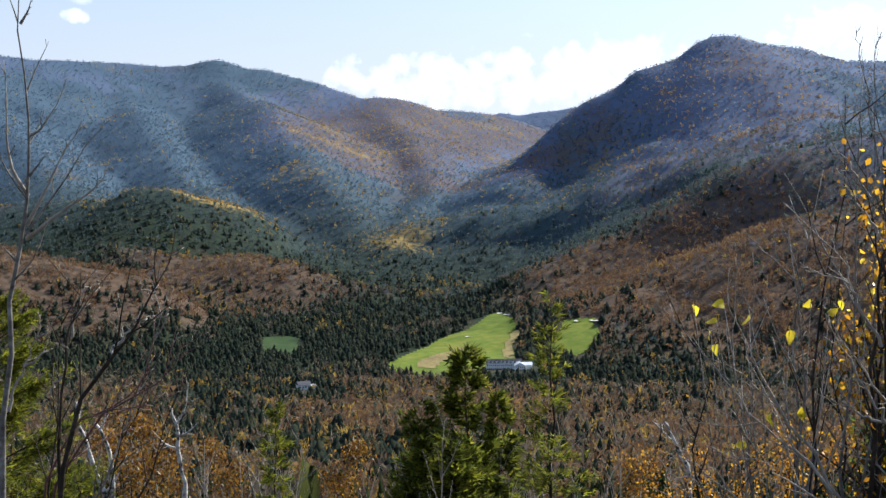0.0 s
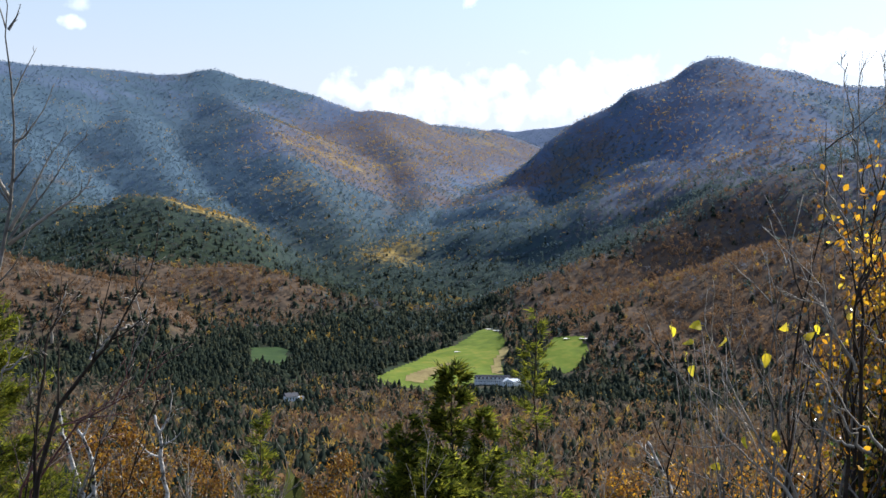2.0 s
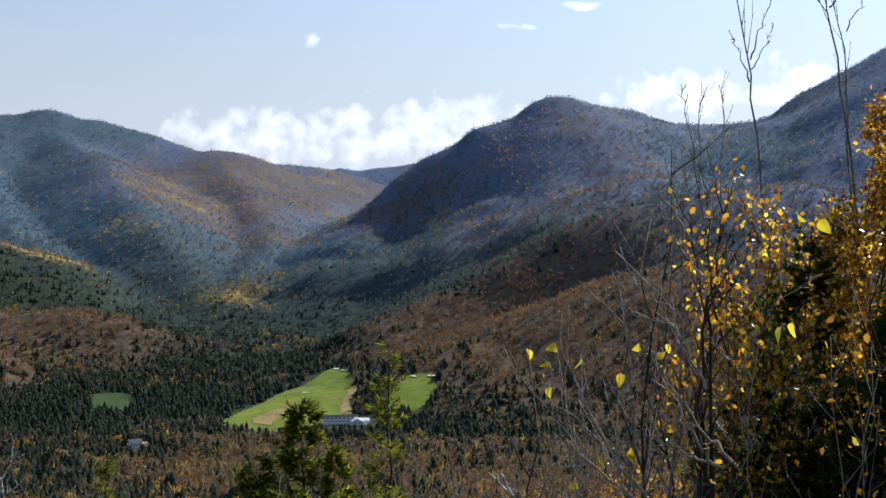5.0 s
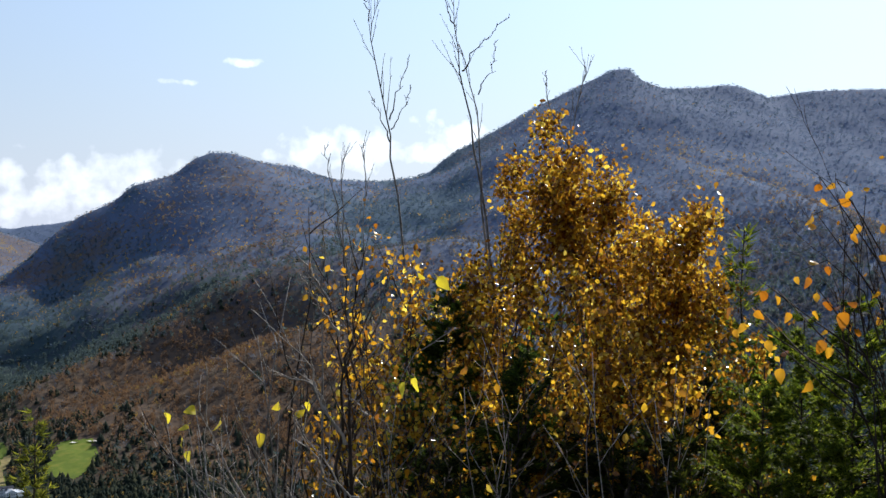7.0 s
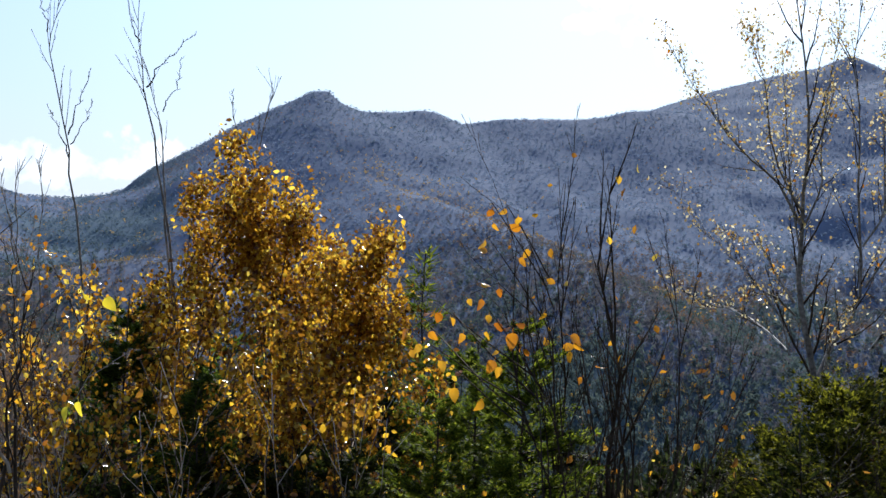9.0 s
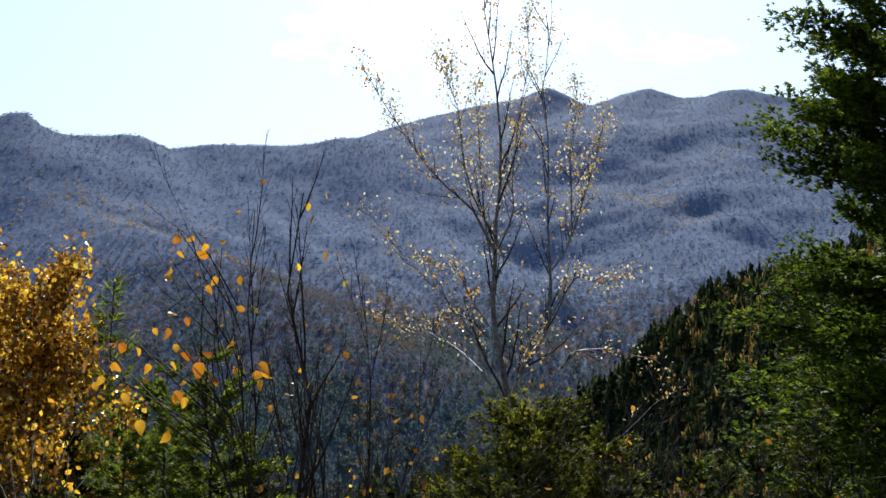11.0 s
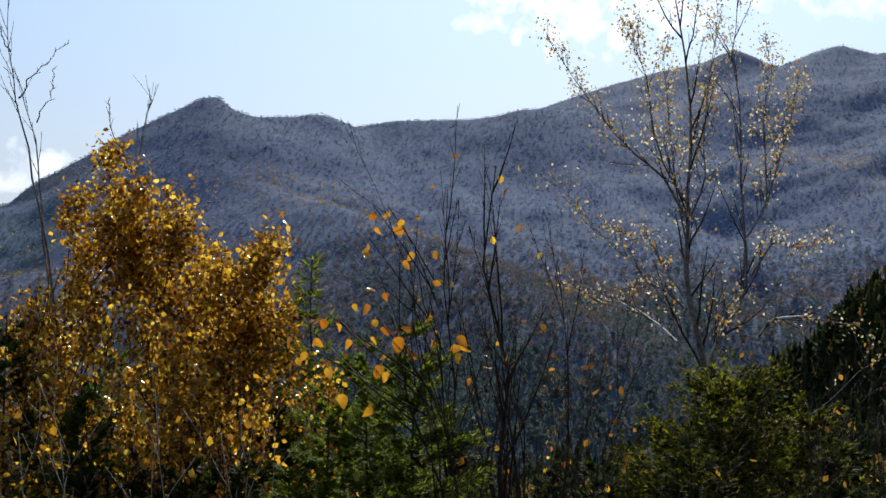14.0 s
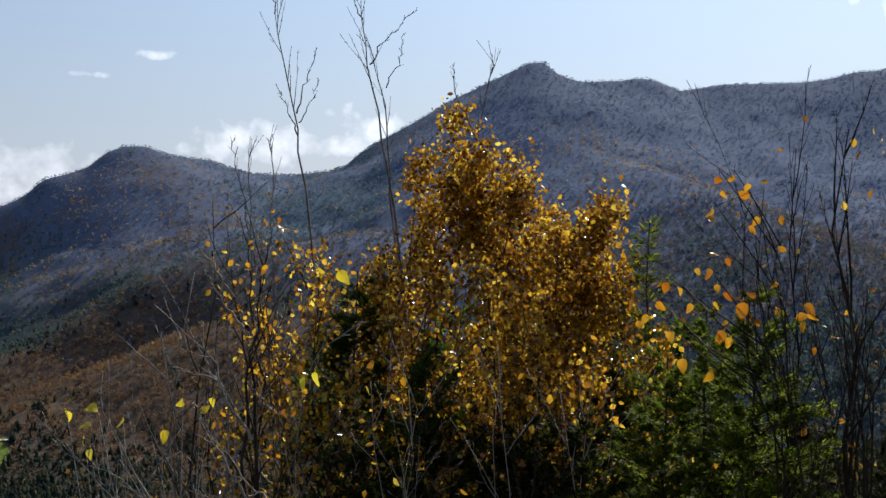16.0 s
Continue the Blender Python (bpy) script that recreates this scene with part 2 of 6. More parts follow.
GOLD_FAR = leafy("golden_crowns", [(0.0, (0.270, 0.162, 0.045)), (0.5, (0.360, 0.234, 0.054)), (1.0, (0.450, 0.315, 0.081))], 0.4, 0.9, 0.05, 0.5)
# gold crowns paled by the same painted haze
GOLD_HAZED = leafy("upland_golden_crowns", [(0.0, (0.375, 0.240, 0.090)), (0.5, (0.465, 0.315, 0.090)), (1.0, (0.525, 0.375, 0.117))], 0.4, 0.9, 0.05, 0.5, relief=0.0)
BARK = speckled("grey_bark", [(0.32, (0.05, 0.042, 0.034)), (0.5, (0.17, 0.15, 0.125)), (0.68, (0.36, 0.325, 0.28))], 30.0, 5.0, 0.7, 0.3, 0.6, 0.01)
DARK_BARK = speckled("dark_bark", [(0.3, (0.015, 0.011, 0.008)), (0.55, (0.045, 0.033, 0.023)), (0.75, (0.10, 0.078, 0.06))], 30.0, 5.0, 0.8, 0.1, 0.6, 0.01)
BIRCH_BARK = speckled("birch_bark", [(0.42, (0.03, 0.027, 0.022)), (0.48, (0.3, 0.27, 0.23)), (0.6, (0.62, 0.58, 0.52))], 16.0, 4.0, 0.6, 0.35, 0.4, 0.01)
RED_TWIG = speckled("red_twigs", [(0.3, (0.06, 0.025, 0.02)), (0.7, (0.16, 0.06, 0.05))], 30.0, 4.0, 0.6, 0.35, 0.3, 0.01)
NEEDLES = leafy("spruce_needles", [(0.0, (0.022, 0.038, 0.008)), (0.55, (0.06, 0.098, 0.013)), (1.0, (0.19, 0.25, 0.024))], 0.5, 0.6, 0.08, front=0.45)
NEEDLES_OLIVE = leafy("fir_needles", [(0.0, (0.06, 0.075, 0.012)), (0.55, (0.165, 0.185, 0.02)), (1.0, (0.38, 0.36, 0.035))], 0.58, 0.6, 0.1, front=0.7)
LEAF_GOLD = leafy("golden_leaves", [(0.0, (0.1, 0.042, 0.007)), (0.3, (0.28, 0.125, 0.01)), (0.58, (0.54, 0.28, 0.016)), (0.85, (0.76, 0.48, 0.028)), (1.0, (0.85, 0.66, 0.09))], 0.7, 0.2, 0.8, front=0.45)
NEEDLES_PINE = leafy("pine_needles", [(0.0, (0.025, 0.032, 0.005)), (0.55, (0.101, 0.109, 0.010)), (1.0, (0.331, 0.315, 0.024))], 0.5, 0.6, 0.06, front=0.45)
NEEDLES_HILL = leafy("hillside_conifer_crowns", [(0.0, (0.016, 0.026, 0.011)), (0.6, (0.034, 0.048, 0.017)), (1.0, (0.075, 0.08, 0.022))], 0.4, 0.9, 0.03, 0.35)
NEEDLES_DEEP = leafy("deep_green_needles", [(0.0, (0.012, 0.018, 0.005)), (0.6, (0.032, 0.044, 0.008)), (1.0, (0.11, 0.12, 0.014))], 0.45, 0.6, 0.05, front=0.5)
BARE_MID = leafy("valley_bare_crowns", [(0.0, (0.116, 0.093, 0.071)), (0.5, (0.178, 0.141, 0.101)), (1.0, (0.268, 0.210, 0.138))], 0.25, 0.9, 0.05, 0.5)
NEEDLES_BRIGHT = leafy("bright_spruce_needles", [(0.0, (0.045, 0.07, 0.008)), (0.55, (0.125, 0.172, 0.014)), (1.0, (0.36, 0.4, 0.03))], 0.55, 0.6, 0.1, front=0.5)
NEEDLES_TALL = leafy("tall_spruce_needles", [(0.0, (0.022, 0.042, 0.005)), (0.55, (0.076, 0.120, 0.010)), (1.0, (0.216, 0.272, 0.016))], 0.52, 0.6, 0.06, front=0.7)
GREY_BARK = speckled("weathered_grey_bark", [(0.3, (0.13, 0.105, 0.078)), (0.5, (0.3, 0.255, 0.2)), (0.7, (0.47, 0.42, 0.345))], 14.0, 2.0, 0.7, 0.3, 0.4, 0.01)
# glossy leaves; the pale end of the ramp paints sun glints
LEAF_GLINT = leafy("glossy_birch_leaves", [(0.0, (0.28, 0.16, 0.04)), (0.5, (0.54, 0.4, 0.13)), (1.0, (0.85, 0.78, 0.5))], 0.5, 0.12, 1.0)
FIR_NEEDLES = leafy("olive_fir_needles", [(0.0, (0.03, 0.042, 0.008)), (0.55, (0.11, 0.132, 0.016)), (1.0, (0.34, 0.33, 0.035))], 0.55, 0.6, 0.08, front=0.65)
LEAF_ORANGE = leafy("orange_leaves", [(0.0, (0.09, 0.038, 0.012)), (0.5, (0.26, 0.12, 0.016)), (1.0, (0.46, 0.25, 0.03))], 0.55, 0.4, 0.4, front=0.5)
# brighter copy of the orange leaves, sunlight painted into the colour
LEAF_SUN_PAINTED = leafy("bright_orange_leaves", [(0.0, (0.16, 0.06, 0.01)), (0.4, (0.4, 0.17, 0.014)), (1.0, (0.68, 0.38, 0.03))], 0.6, 0.35, 0.45, front=0.8)
LEAF_YELLOW = leafy("yellow_leaf", [(0.0, (0.62, 0.46, 0.02)), (0.6, (0.74, 0.6, 0.03)), (1.0, (0.8, 0.7, 0.06))], 0.55, 0.3, 0.5, by_object=True)
LEAF_AMBER = leafy("amber_leaf", [(0.0, (0.4, 0.13, 0.008)), (0.5, (0.62, 0.26, 0.01)), (1.0, (0.74, 0.4, 0.018))], 0.5, 0.35, 0.5, by_object=True)
WHITE_WALL = plain("white_clapboard", (0.8, 0.79, 0.76), 0.6, 0.5)
SLATE = plain("dark_shingles", (0.07, 0.07, 0.08), 0.7, 0.5)
ROOF_METAL = plain("pale_roof", (0.78, 0.79, 0.8), 0.22, 0.5)
GLASS = plain("window_glass", (0.03, 0.035, 0.04), 0.1, 0.5)
ROCK = speckled("granite", [(0.3, (0.22, 0.21, 0.2)), (0.7, (0.42, 0.4, 0.38))], 0.2, 0.03, 0.9, 0.2, 0.6, 1.0)

# ---- the lie of the land ----
EYE = 1.6


def lattice(ix, iy, seed):
    h = (ix * 374761393 + iy * 668265263 + seed * 1442695041) & 0xFFFFFFFF
    h = ((h ^ (h >> 13)) * 1274126177) & 0xFFFFFFFF
    return ((h ^ (h >> 16)) & 0xFFFF) / 65535.0


def value_noise(x, y, size, seed):
    """Smooth noise from -1 to 1, with bumps about size metres apart."""
    u, v = np.asarray(x, float) / size, np.asarray(y, float) / size
    iu, iv = np.floor(u).astype(np.int64), np.floor(v).astype(np.int64)
    fu, fv = u - iu, v - iv
    fu, fv = fu * fu * (3 - 2 * fu), fv * fv * (3 - 2 * fv)
    a, b = lattice(iu, iv, seed), lattice(iu + 1, iv, seed)
    c, d = lattice(iu, iv + 1, seed), lattice(iu + 1, iv + 1, seed)
    return 2 * ((a * (1 - fu) + b * fu) * (1 - fv) + (c * (1 - fu) + d * fu) * fv) - 1


def rugged(x, y, size, seed, octaves=4):
    total, gain = 0.0, 1.0
    for k in range(octaves):
        total = total + gain * value_noise(x + 37.1 * k, y - 91.7 * k, size / 2**k, seed + k)
        gain *= 0.5
    return total / 1.8


def smooth(v, lo, hi):
    s = np.clip((v - lo) / (hi - lo), 0, 1)
    return s * s * (3 - 2 * s)


def far_point(az, dist, el):
    a = radians(az)
    return (-math.sin(a) * dist, math.cos(a) * dist, EYE + dist * math.tan(radians(el)))


# crests: bearing, distance, height angle from the lookout; slope, rounding
RIDGES = [
    ([(48, 3600, 4.2), (26, 4000, 3.6), (18.4, 4200, 3.18), (17, 4220, 3.02), (15.9, 4250, 3.02), (13.5, 4300, 2.93), (11.9, 4300, 2.81), (10.8, 4300, 2.87), (10.2, 4300, 3.04), (9.5, 4300, 3.12), (9, 4290, 2.98), (8.4, 4280, 2.75), (7.6, 4260, 2.73), (6.6, 4230, 2.45), (5.4, 4200, 2.17), (4.5, 4170, 1.83), (3.4, 4120, 1.48), (2.9, 4100, 1.57), (2.3, 4110, 1.55), (1.6, 4140, 1.43), (0.3, 4200, 1.02), (-0.6, 4250, 0.99), (-2, 4330, 0.85), (-3.2, 4400, 0.58), (-4.3, 4450, 0.2)], 0.36, 30),
    ([(9.2, 4100, 2.2), (8.3, 3850, 1.5), (7.3, 3450, 1.05), (6.9, 3250, 0.3), (5.6, 2950, -1.2), (4.4, 2720, -2.8), (3.4, 2550, -4.2)], 0.39, 25),
    ([(13.6, 4000, 1.6), (13.0, 3700, 0.9), (12.0, 3200, -0.6), (11.0, 2900, -2.0), (9.6, 2700, -3.0)], 0.36, 30),
    ([(19, 4000, 2.0), (18.5, 3500, 0.6), (17.2, 3100, -0.8), (16.5, 2800, -2.0)], 0.36, 30),
    ([(2.6, 4000, 1.1), (1.6, 3600, 0.2), (0.6, 3200, -1.4), (0.6, 2900, -2.6), (1.6, 2650, -3.6), (2.2, 2450, -4.6)], 0.4, 20),
    ([(-0.6, 4150, 0.6), (-1.6, 3900, 0.0), (-1.5, 3600, -0.8), (-1.0, 3350, -1.7)], 0.4, 20),
    ([(28, 2600, -3.0), (20, 2550, -3.0), (14, 2480, -2.8), (13.1, 2450, -2.3), (11.7, 2440, -2.3), (10.3, 2440, -2.75), (8.4, 2440, -3.2), (7.2, 2430, -4.0), (6.4, 2420, -5.0)], 0.46, 30),
    ([(28, 1900, -3.8), (18.6, 1800, -4.75), (17.2, 1800, -5.1), (15.2, 1790, -5.6), (12.9, 1790, -6.0), (11.3, 1800, -6.9), (10.2, 1800, -7.6)], 0.4, 25),
    ([(14, 2150, -4.7), (12.6, 2110, -4.95), (11.0, 2100, -5.3), (8.4, 2080, -5.25), (6.5, 2060, -5.6), (4.5, 2040, -6.35), (3.2, 2000, -6.7)], 0.42, 20),
    ([(2, 4860, 0.3), (0, 4850, 0.5), (-2.1, 4840, 0.82), (-2.6, 4840, 0.9), (-3.3, 4840, 0.78), (-4, 4840, 0.92), (-4.9, 4840, 1.0), (-5.5, 4840, 1.12), (-6.2, 4840, 1.22), (-9, 4800, 1.3)], 0.3, 10),
    ([(-1.3, 2960, -3.3), (-1.9, 2970, -2.45), (-2.6, 3000, -1.8), (-4.0, 3030, -0.55), (-5.2, 3050, 0.66), (-6.4, 3080, 1.5), (-7.4, 3090, 1.95), (-8.2, 3100, 2.66), (-9.2, 3100, 2.93), (-9.9, 3100, 3.15), (-10.8, 3100, 3.86), (-11.5, 3100, 4.1), (-12.1, 3100, 4.1), (-12.7, 3130, 3.87), (-13.7, 3170, 3.66), (-14.6, 3200, 3.58), (-15.5, 3250, 3.28), (-16.6, 3300, 2.97), (-18.6, 3400, 2.9), (-19.9, 3450, 3.1)], 0.37, 25),
    ([(-13.2, 3000, 2.6), (-11.5, 2650, 0.0), (-9, 2480, -1.8), (-7, 2440, -2.6), (-5.3, 2420, -3.1), (-3.8, 2430, -3.65), (-2.1, 2430, -4.15), (-0.4, 2400, -5.1), (1.1, 2380, -6.1)], 0.85, 12),
    ([(-22, 2300, 0.5), (-17, 2200, -0.2), (-14.7, 2150, -0.65), (-11.9, 2120, -1.7), (-10.1, 2080, -2.9), (-7.7, 2020, -4.35), (-5.5, 1950, -5.4), (-4.3, 1900, -6.0), (-2.8, 1850, -7.0)], 0.4, 25),
    ([(-15.5, 3150, 2.6), (-15.8, 2850, 1.6), (-16.4, 2550, 0.6), (-17, 2250, -0.4)], 0.45, 25),
    ([(-20, 1980, -2.6), (-15, 1850, -3.7), (-11.5, 1760, -5.2), (-9, 1700, -6.6)], 0.3, 30),
    ([(-19.9, 3450, 3.0), (-20.8, 3500, 3.32), (-21.4, 3490, 3.85), (-22.6, 3460, 4.55), (-23.6, 3440, 5.1), (-25.9, 3400, 6.38), (-27.3, 3400, 7.05), (-28.6, 3400, 7.62), (-28.8, 3400, 7.72), (-29.4, 3400, 7.7), (-29.9, 3400, 7.2), (-30.8, 3400, 6.88), (-32.3, 3420, 6.86), (-33.6, 3450, 6.97), (-34.3, 3480, 6.72), (-35.2, 3500, 6.38), (-36.9, 3500, 6.62), (-40.2, 3500, 6.6), (-41.2, 3510, 6.7), (-42.1, 3520, 6.93), (-43.4, 3540, 6.98), (-46, 3600, 6.7), (-50, 3700, 6.1), (-54, 3900, 5.6)], 0.4, 10),
    ([(-29.0, 3300, 6.9), (-29.4, 3120, 5.4), (-30.3, 2900, 4.2), (-31.9, 2720, 3.65), (-33.6, 2560, 3.15), (-35.6, 2400, 2.5), (-38, 2200, 1.4), (-41, 1950, 0.0), (-44, 1700, -2.0)], 0.42, 25),
    ([(-36.9, 3350, 5.8), (-38.2, 3000, 4.2), (-40.0, 2700, 2.9), (-42.5, 2400, 1.4), (-45, 2050, -0.8)], 0.42, 25),
    ([(-43.4, 3400, 6.1), (-44.6, 3050, 4.4), (-46.5, 2700, 2.8), (-48.5, 2300, 0.8), (-50, 1950, -1.6)], 0.42, 25),
    ([(-24.2, 3250, 4.0), (-24.0, 2900, 2.2), (-23.5, 2500, 0.2), (-23, 2200, -1.6)], 0.42, 25),
    ([(-42, 4550, 6.6), (-44.2, 4550, 7.3), (-45.2, 4550, 7.6), (-46.7, 4550, 7.97), (-48.4, 4550, 8.36), (-50.2, 4550, 8.64), (-50.9, 4550, 8.92), (-51.5, 4550, 9.12), (-52.1, 4530, 8.84), (-52.8, 4490, 8.45), (-53.8, 4420, 8.18), (-54.4, 4350, 8.45), (-55.1, 4250, 8.85), (-55.8, 4200, 9.0), (-56.5, 4200, 8.76), (-57.2, 4200, 8.54), (-58.2, 4170, 8.58), (-59, 4150, 8.82), (-59.8, 4150, 8.83), (-62, 4100, 8.3), (-68, 4000, 8.2), (-80, 3800, 8.6), (-100, 3500, 9)], 0.38, 12),
    ([(-51.8, 4300, 7.6), (-52.6, 3700, 5.6), (-54, 3200, 4.25), (-56.1, 2900, 3.6), (-57.7, 2700, 3.05), (-60, 2400, 1.9), (-64, 2000, -0.5)], 0.38, 30),
    ([(-55.9, 4000, 8.0), (-58, 3600, 6.7), (-59.7, 3300, 6.0), (-62, 3000, 4.8), (-66, 2600, 3.3)], 0.4, 30),
    ([(-51.5, 330, -9.0), (-53, 340, -6.0), (-54.4, 345, -3.9), (-56.3, 345, -1.7), (-58.5, 345, -0.3), (-61, 340, 0.5), (-66, 320, 1.8), (-80, 300, 4.5), (-110, 300, 8.0)], 0.55, 12),
]
RIDGES = [([far_point(a, d, h - (0.04 if d > 2000 else 0)) for a, d, h in crest], slope, rnd) for crest, slope, rnd in RIDGES]
PROFILE = [(0, 0), (1.5, -0.1), (3, -0.45), (6, -1.6), (10, -3.2), (20, -7), (50, -19), (100, -38), (200, -74), (500, -152), (1000, -224), (1400, -250), (1900, -251), (2600, -225), (4900, -150)]


def height_at(x, y):
    """The ground's height over the plan, for arrays of places."""
    x, y = np.asarray(x, float), np.asarray(y, float)
    r = np.hypot(x, y) + 1e-6
    down = np.interp(r, [p[0] for p in PROFILE], [p[1] for p in PROFILE])
    ahead = (x * math.sin(radians(22)) + y * math.cos(radians(22))) / r
    up = 0.04 * np.minimum(r, 40) + 0.22 * np.clip(r - 40, 0, 600)
    w = smooth(ahead, -0.75, 0.05)
    h = down * w + up * (1 - w)
    h = h + smooth(r, 300, 1300) * 10 * rugged(x, y, 420, 11) * (1 - smooth(r, 1250, 1400) * (1 - smooth(r, 1900, 2100)))
    h = h + smooth(r, 12, 80) * 1.6 * rugged(x, y, 40, 31, 3) + smooth(r, 2, 8) * 0.12 * rugged(x, y, 2.2, 41, 3)
    twist = 1 + 0.26 * rugged(x, y, 520, 5, 4)
    swell = rugged(x, y, 340, 71, 5) * (1 - 0.6 * smooth(-np.degrees(np.arctan2(-x, y)), 18, 26))
    fold = 1 - 2 * np.abs(rugged(x, y, 210, 81, 4))
    for crest, slope, rnd in RIDGES:
        total, weight = np.zeros(r.shape), np.zeros(r.shape)
        gap = np.full(r.shape, 1e9)
        for (ax, ay, az), (bx, by, bz) in zip(crest[:-1], crest[1:]):
            ux, uy = bx - ax, by - ay
            s = np.clip(((x - ax) * ux + (y - ay) * uy) / (ux * ux + uy * uy), 0, 1)
            d = np.hypot(x - ax - s * ux, y - ay - s * uy)
            w = 1 / (d * d + 25) ** 2.5
            total, weight = total + w * (az + s * (bz - az)), weight + w
            gap = np.minimum(gap, d)
        best = total / weight - slope * twist * (np.sqrt(gap * gap + rnd * rnd) - rnd)
        best = best + (swell * (14 if rnd > 12.5 or slope < 0.5 else 8) + fold * (5 if slope < 0.5 else 4)) * smooth(gap, 15, 260)
        k = 4.0 if rnd < 20 else 22.0
        t = np.clip(0.5 + 0.5 * (best - h) / k, 0, 1)
        h = h * (1 - t) + best * t + k * t * (1 - t) * 0.5
    return h


def ground_z(x, y):
    return float(height_at(np.array([x]), np.array([y]))[0])


def stand(az):
    """Where one stands on the lookout when facing a bearing."""
    return np.interp(-az, [0, 18, 34, 47], [0.05, 0.12, 0.23, 0.337]), np.interp(-az, [0, 18, 34, 47], [0.03, -0.05, -0.1, -0.165])


def spot(az, dist):
    """The place on the ground at a bearing and distance from the lookout."""
    a, (ex, ey) = radians(az), stand(az)
    x, y = ex - math.sin(a) * dist, ey + math.cos(a) * dist
    return Vector((x, y, ground_z(x, y)))


def air(az, el, dist):
    """The place at a bearing, height angle and distance from the lookout."""
    ex, ey = stand(az)
    return Vector(far_point(az, dist, el)) + Vector((ex, ey, 0))


class Shape:
    """Vertices and faces that gather into one mesh."""

    def __init__(self):
        self.v, self.f, self.n = [], [], 0

    def add(self, verts, faces):
        verts = np.asarray(verts, float).reshape(-1, 3)
        self.v.append(verts)
        self.f.extend(tuple(i + self.n for i in f) for f in faces)
        self.n += len(verts)

    def mesh(self, name, material, smooth_shade=True):
        me = bpy.data.meshes.new(name)
        me.from_pydata(np.concatenate(self.v).tolist() if self.v else [], [], self.f)
        if smooth_shade:
            me.polygons.foreach_set("use_smooth", np.ones(len(me.polygons), bool))
        me.materials.append(material)
        me.update()
        return me


def array_mesh(name, verts, faces, material, smooth_shade=True):
    """A mesh from arrays: faces all have the same number of corners."""
    me = bpy.data.meshes.new(name)
    nf, k = faces.shape
    me.vertices.add(len(verts))
    me.vertices.foreach_set("co", np.asarray(verts, np.float32).ravel())
    me.loops.add(nf * k)
    me.loops.foreach_set("vertex_index", faces.astype(np.int32).ravel())
    me.polygons.add(nf)
    me.polygons.foreach_set("loop_start", np.arange(0, nf * k, k, dtype=np.int32))
    me.polygons.foreach_set("loop_total", np.full(nf, k, np.int32))
    me.update(calc_edges=True)
    me.polygons.foreach_set("use_smooth", np.full(nf, smooth_shade))
    me.materials.append(material)
    return me


def part(name, shape, material, parent, label="", smooth_shade=True):
    me = shape if isinstance(shape, bpy.types.Mesh) else shape.mesh(name, material, smooth_shade)
    ob = new(name, me)
    ob.parent = parent
    return tagged(ob, label)


def thing(name, place, label, category, group="", kind=""):
    ob = new(name)
    ob.empty_display_size = 0.2
    ob.location = place
    return tagged(ob, label, category, group, kind)


# ground: one sheet, fine near the lookout and where it is looked over
bearings = np.concatenate([np.arange(-78, 32, 0.32), np.arange(32, 282, 2.5)])
rings = np.concatenate([[0.0], np.geomspace(0.8, 1300, 150), np.arange(1322, 4931, 22)])
ga, gr = np.meshgrid(np.radians(bearings), rings, indexing="ij")
gx, gy = -np.sin(ga) * gr, np.cos(ga) * gr
gz = height_at(gx, gy)
na, nr = gx.shape
ia, ir = np.meshgrid(np.arange(na), np.arange(nr - 1), indexing="ij")
ja = (ia + 1) % na
quads = np.stack([ia * nr + ir, ia * nr + ir + 1, ja * nr + ir + 1, ja * nr + ir], -1).reshape(-1, 4)
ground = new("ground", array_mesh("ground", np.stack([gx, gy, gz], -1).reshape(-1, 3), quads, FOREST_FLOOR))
tagged(ground, "leaf-littered mountain slopes and valley floor under forest", "ground", kind="structure")

# ---- golf course in the valley ----


def drape(name, corners, material, label, category, lift=0.5, step=4.0):
    """A patch of ground cover over a plan outline."""
    pts = np.array([far_point(a, d, 0)[:2] for a, d in corners])
    lo, hi = pts.min(0), pts.max(0)
    xs, ys = np.arange(lo[0], hi[0] + step, step), np.arange(lo[1], hi[1] + step, step)
    mx, my = np.meshgrid(xs, ys, indexing="ij")
    wob = 7 * value_noise(mx, my, 45, 3)
    keep = inside(mx + wob, my + wob, corners)
    mz = height_at(mx, my) + lift
    index = np.arange(mx.size).reshape(mx.shape)
    cell = keep[:-1, :-1] & keep[1:, :-1] & keep[1:, 1:] & keep[:-1, 1:]
    q = np.stack([index[:-1, :-1], index[1:, :-1], index[1:, 1:], index[:-1, 1:]], -1)[cell]
    ob = new(name, array_mesh(name, np.stack([mx, my, mz], -1).reshape(-1, 3), q, material))
    return tagged(ob, label, category, kind="structure")


def inside(x, y, corners):
    """Whether places lie within a plan outline of bearings and distances."""
    pts = [far_point(a, d, 0)[:2] for a, d in corners]
    hit = np.zeros(np.shape(x), bool)
    for (ax, ay), (bx, by) in zip(pts, pts[1:] + pts[:1]):
        cross = ((ay > y) != (by > y)) & (x < (bx - ax) * (y - ay) / (by - ay + 1e-9) + ax)
        hit ^= cross
    return hit


FAIRWAY = [(2.7, 1410), (2.1, 1455), (1.4, 1520), (0.3, 1600), (-0.9, 1655), (-1.6, 1715), (-2.35, 1770), (-3.0, 1710), (-3.25, 1625), (-3.2, 1540), (-3.3, 1440), (-2.2, 1425), (-0.6, 1350), (0.9, 1330), (2.0, 1365)]
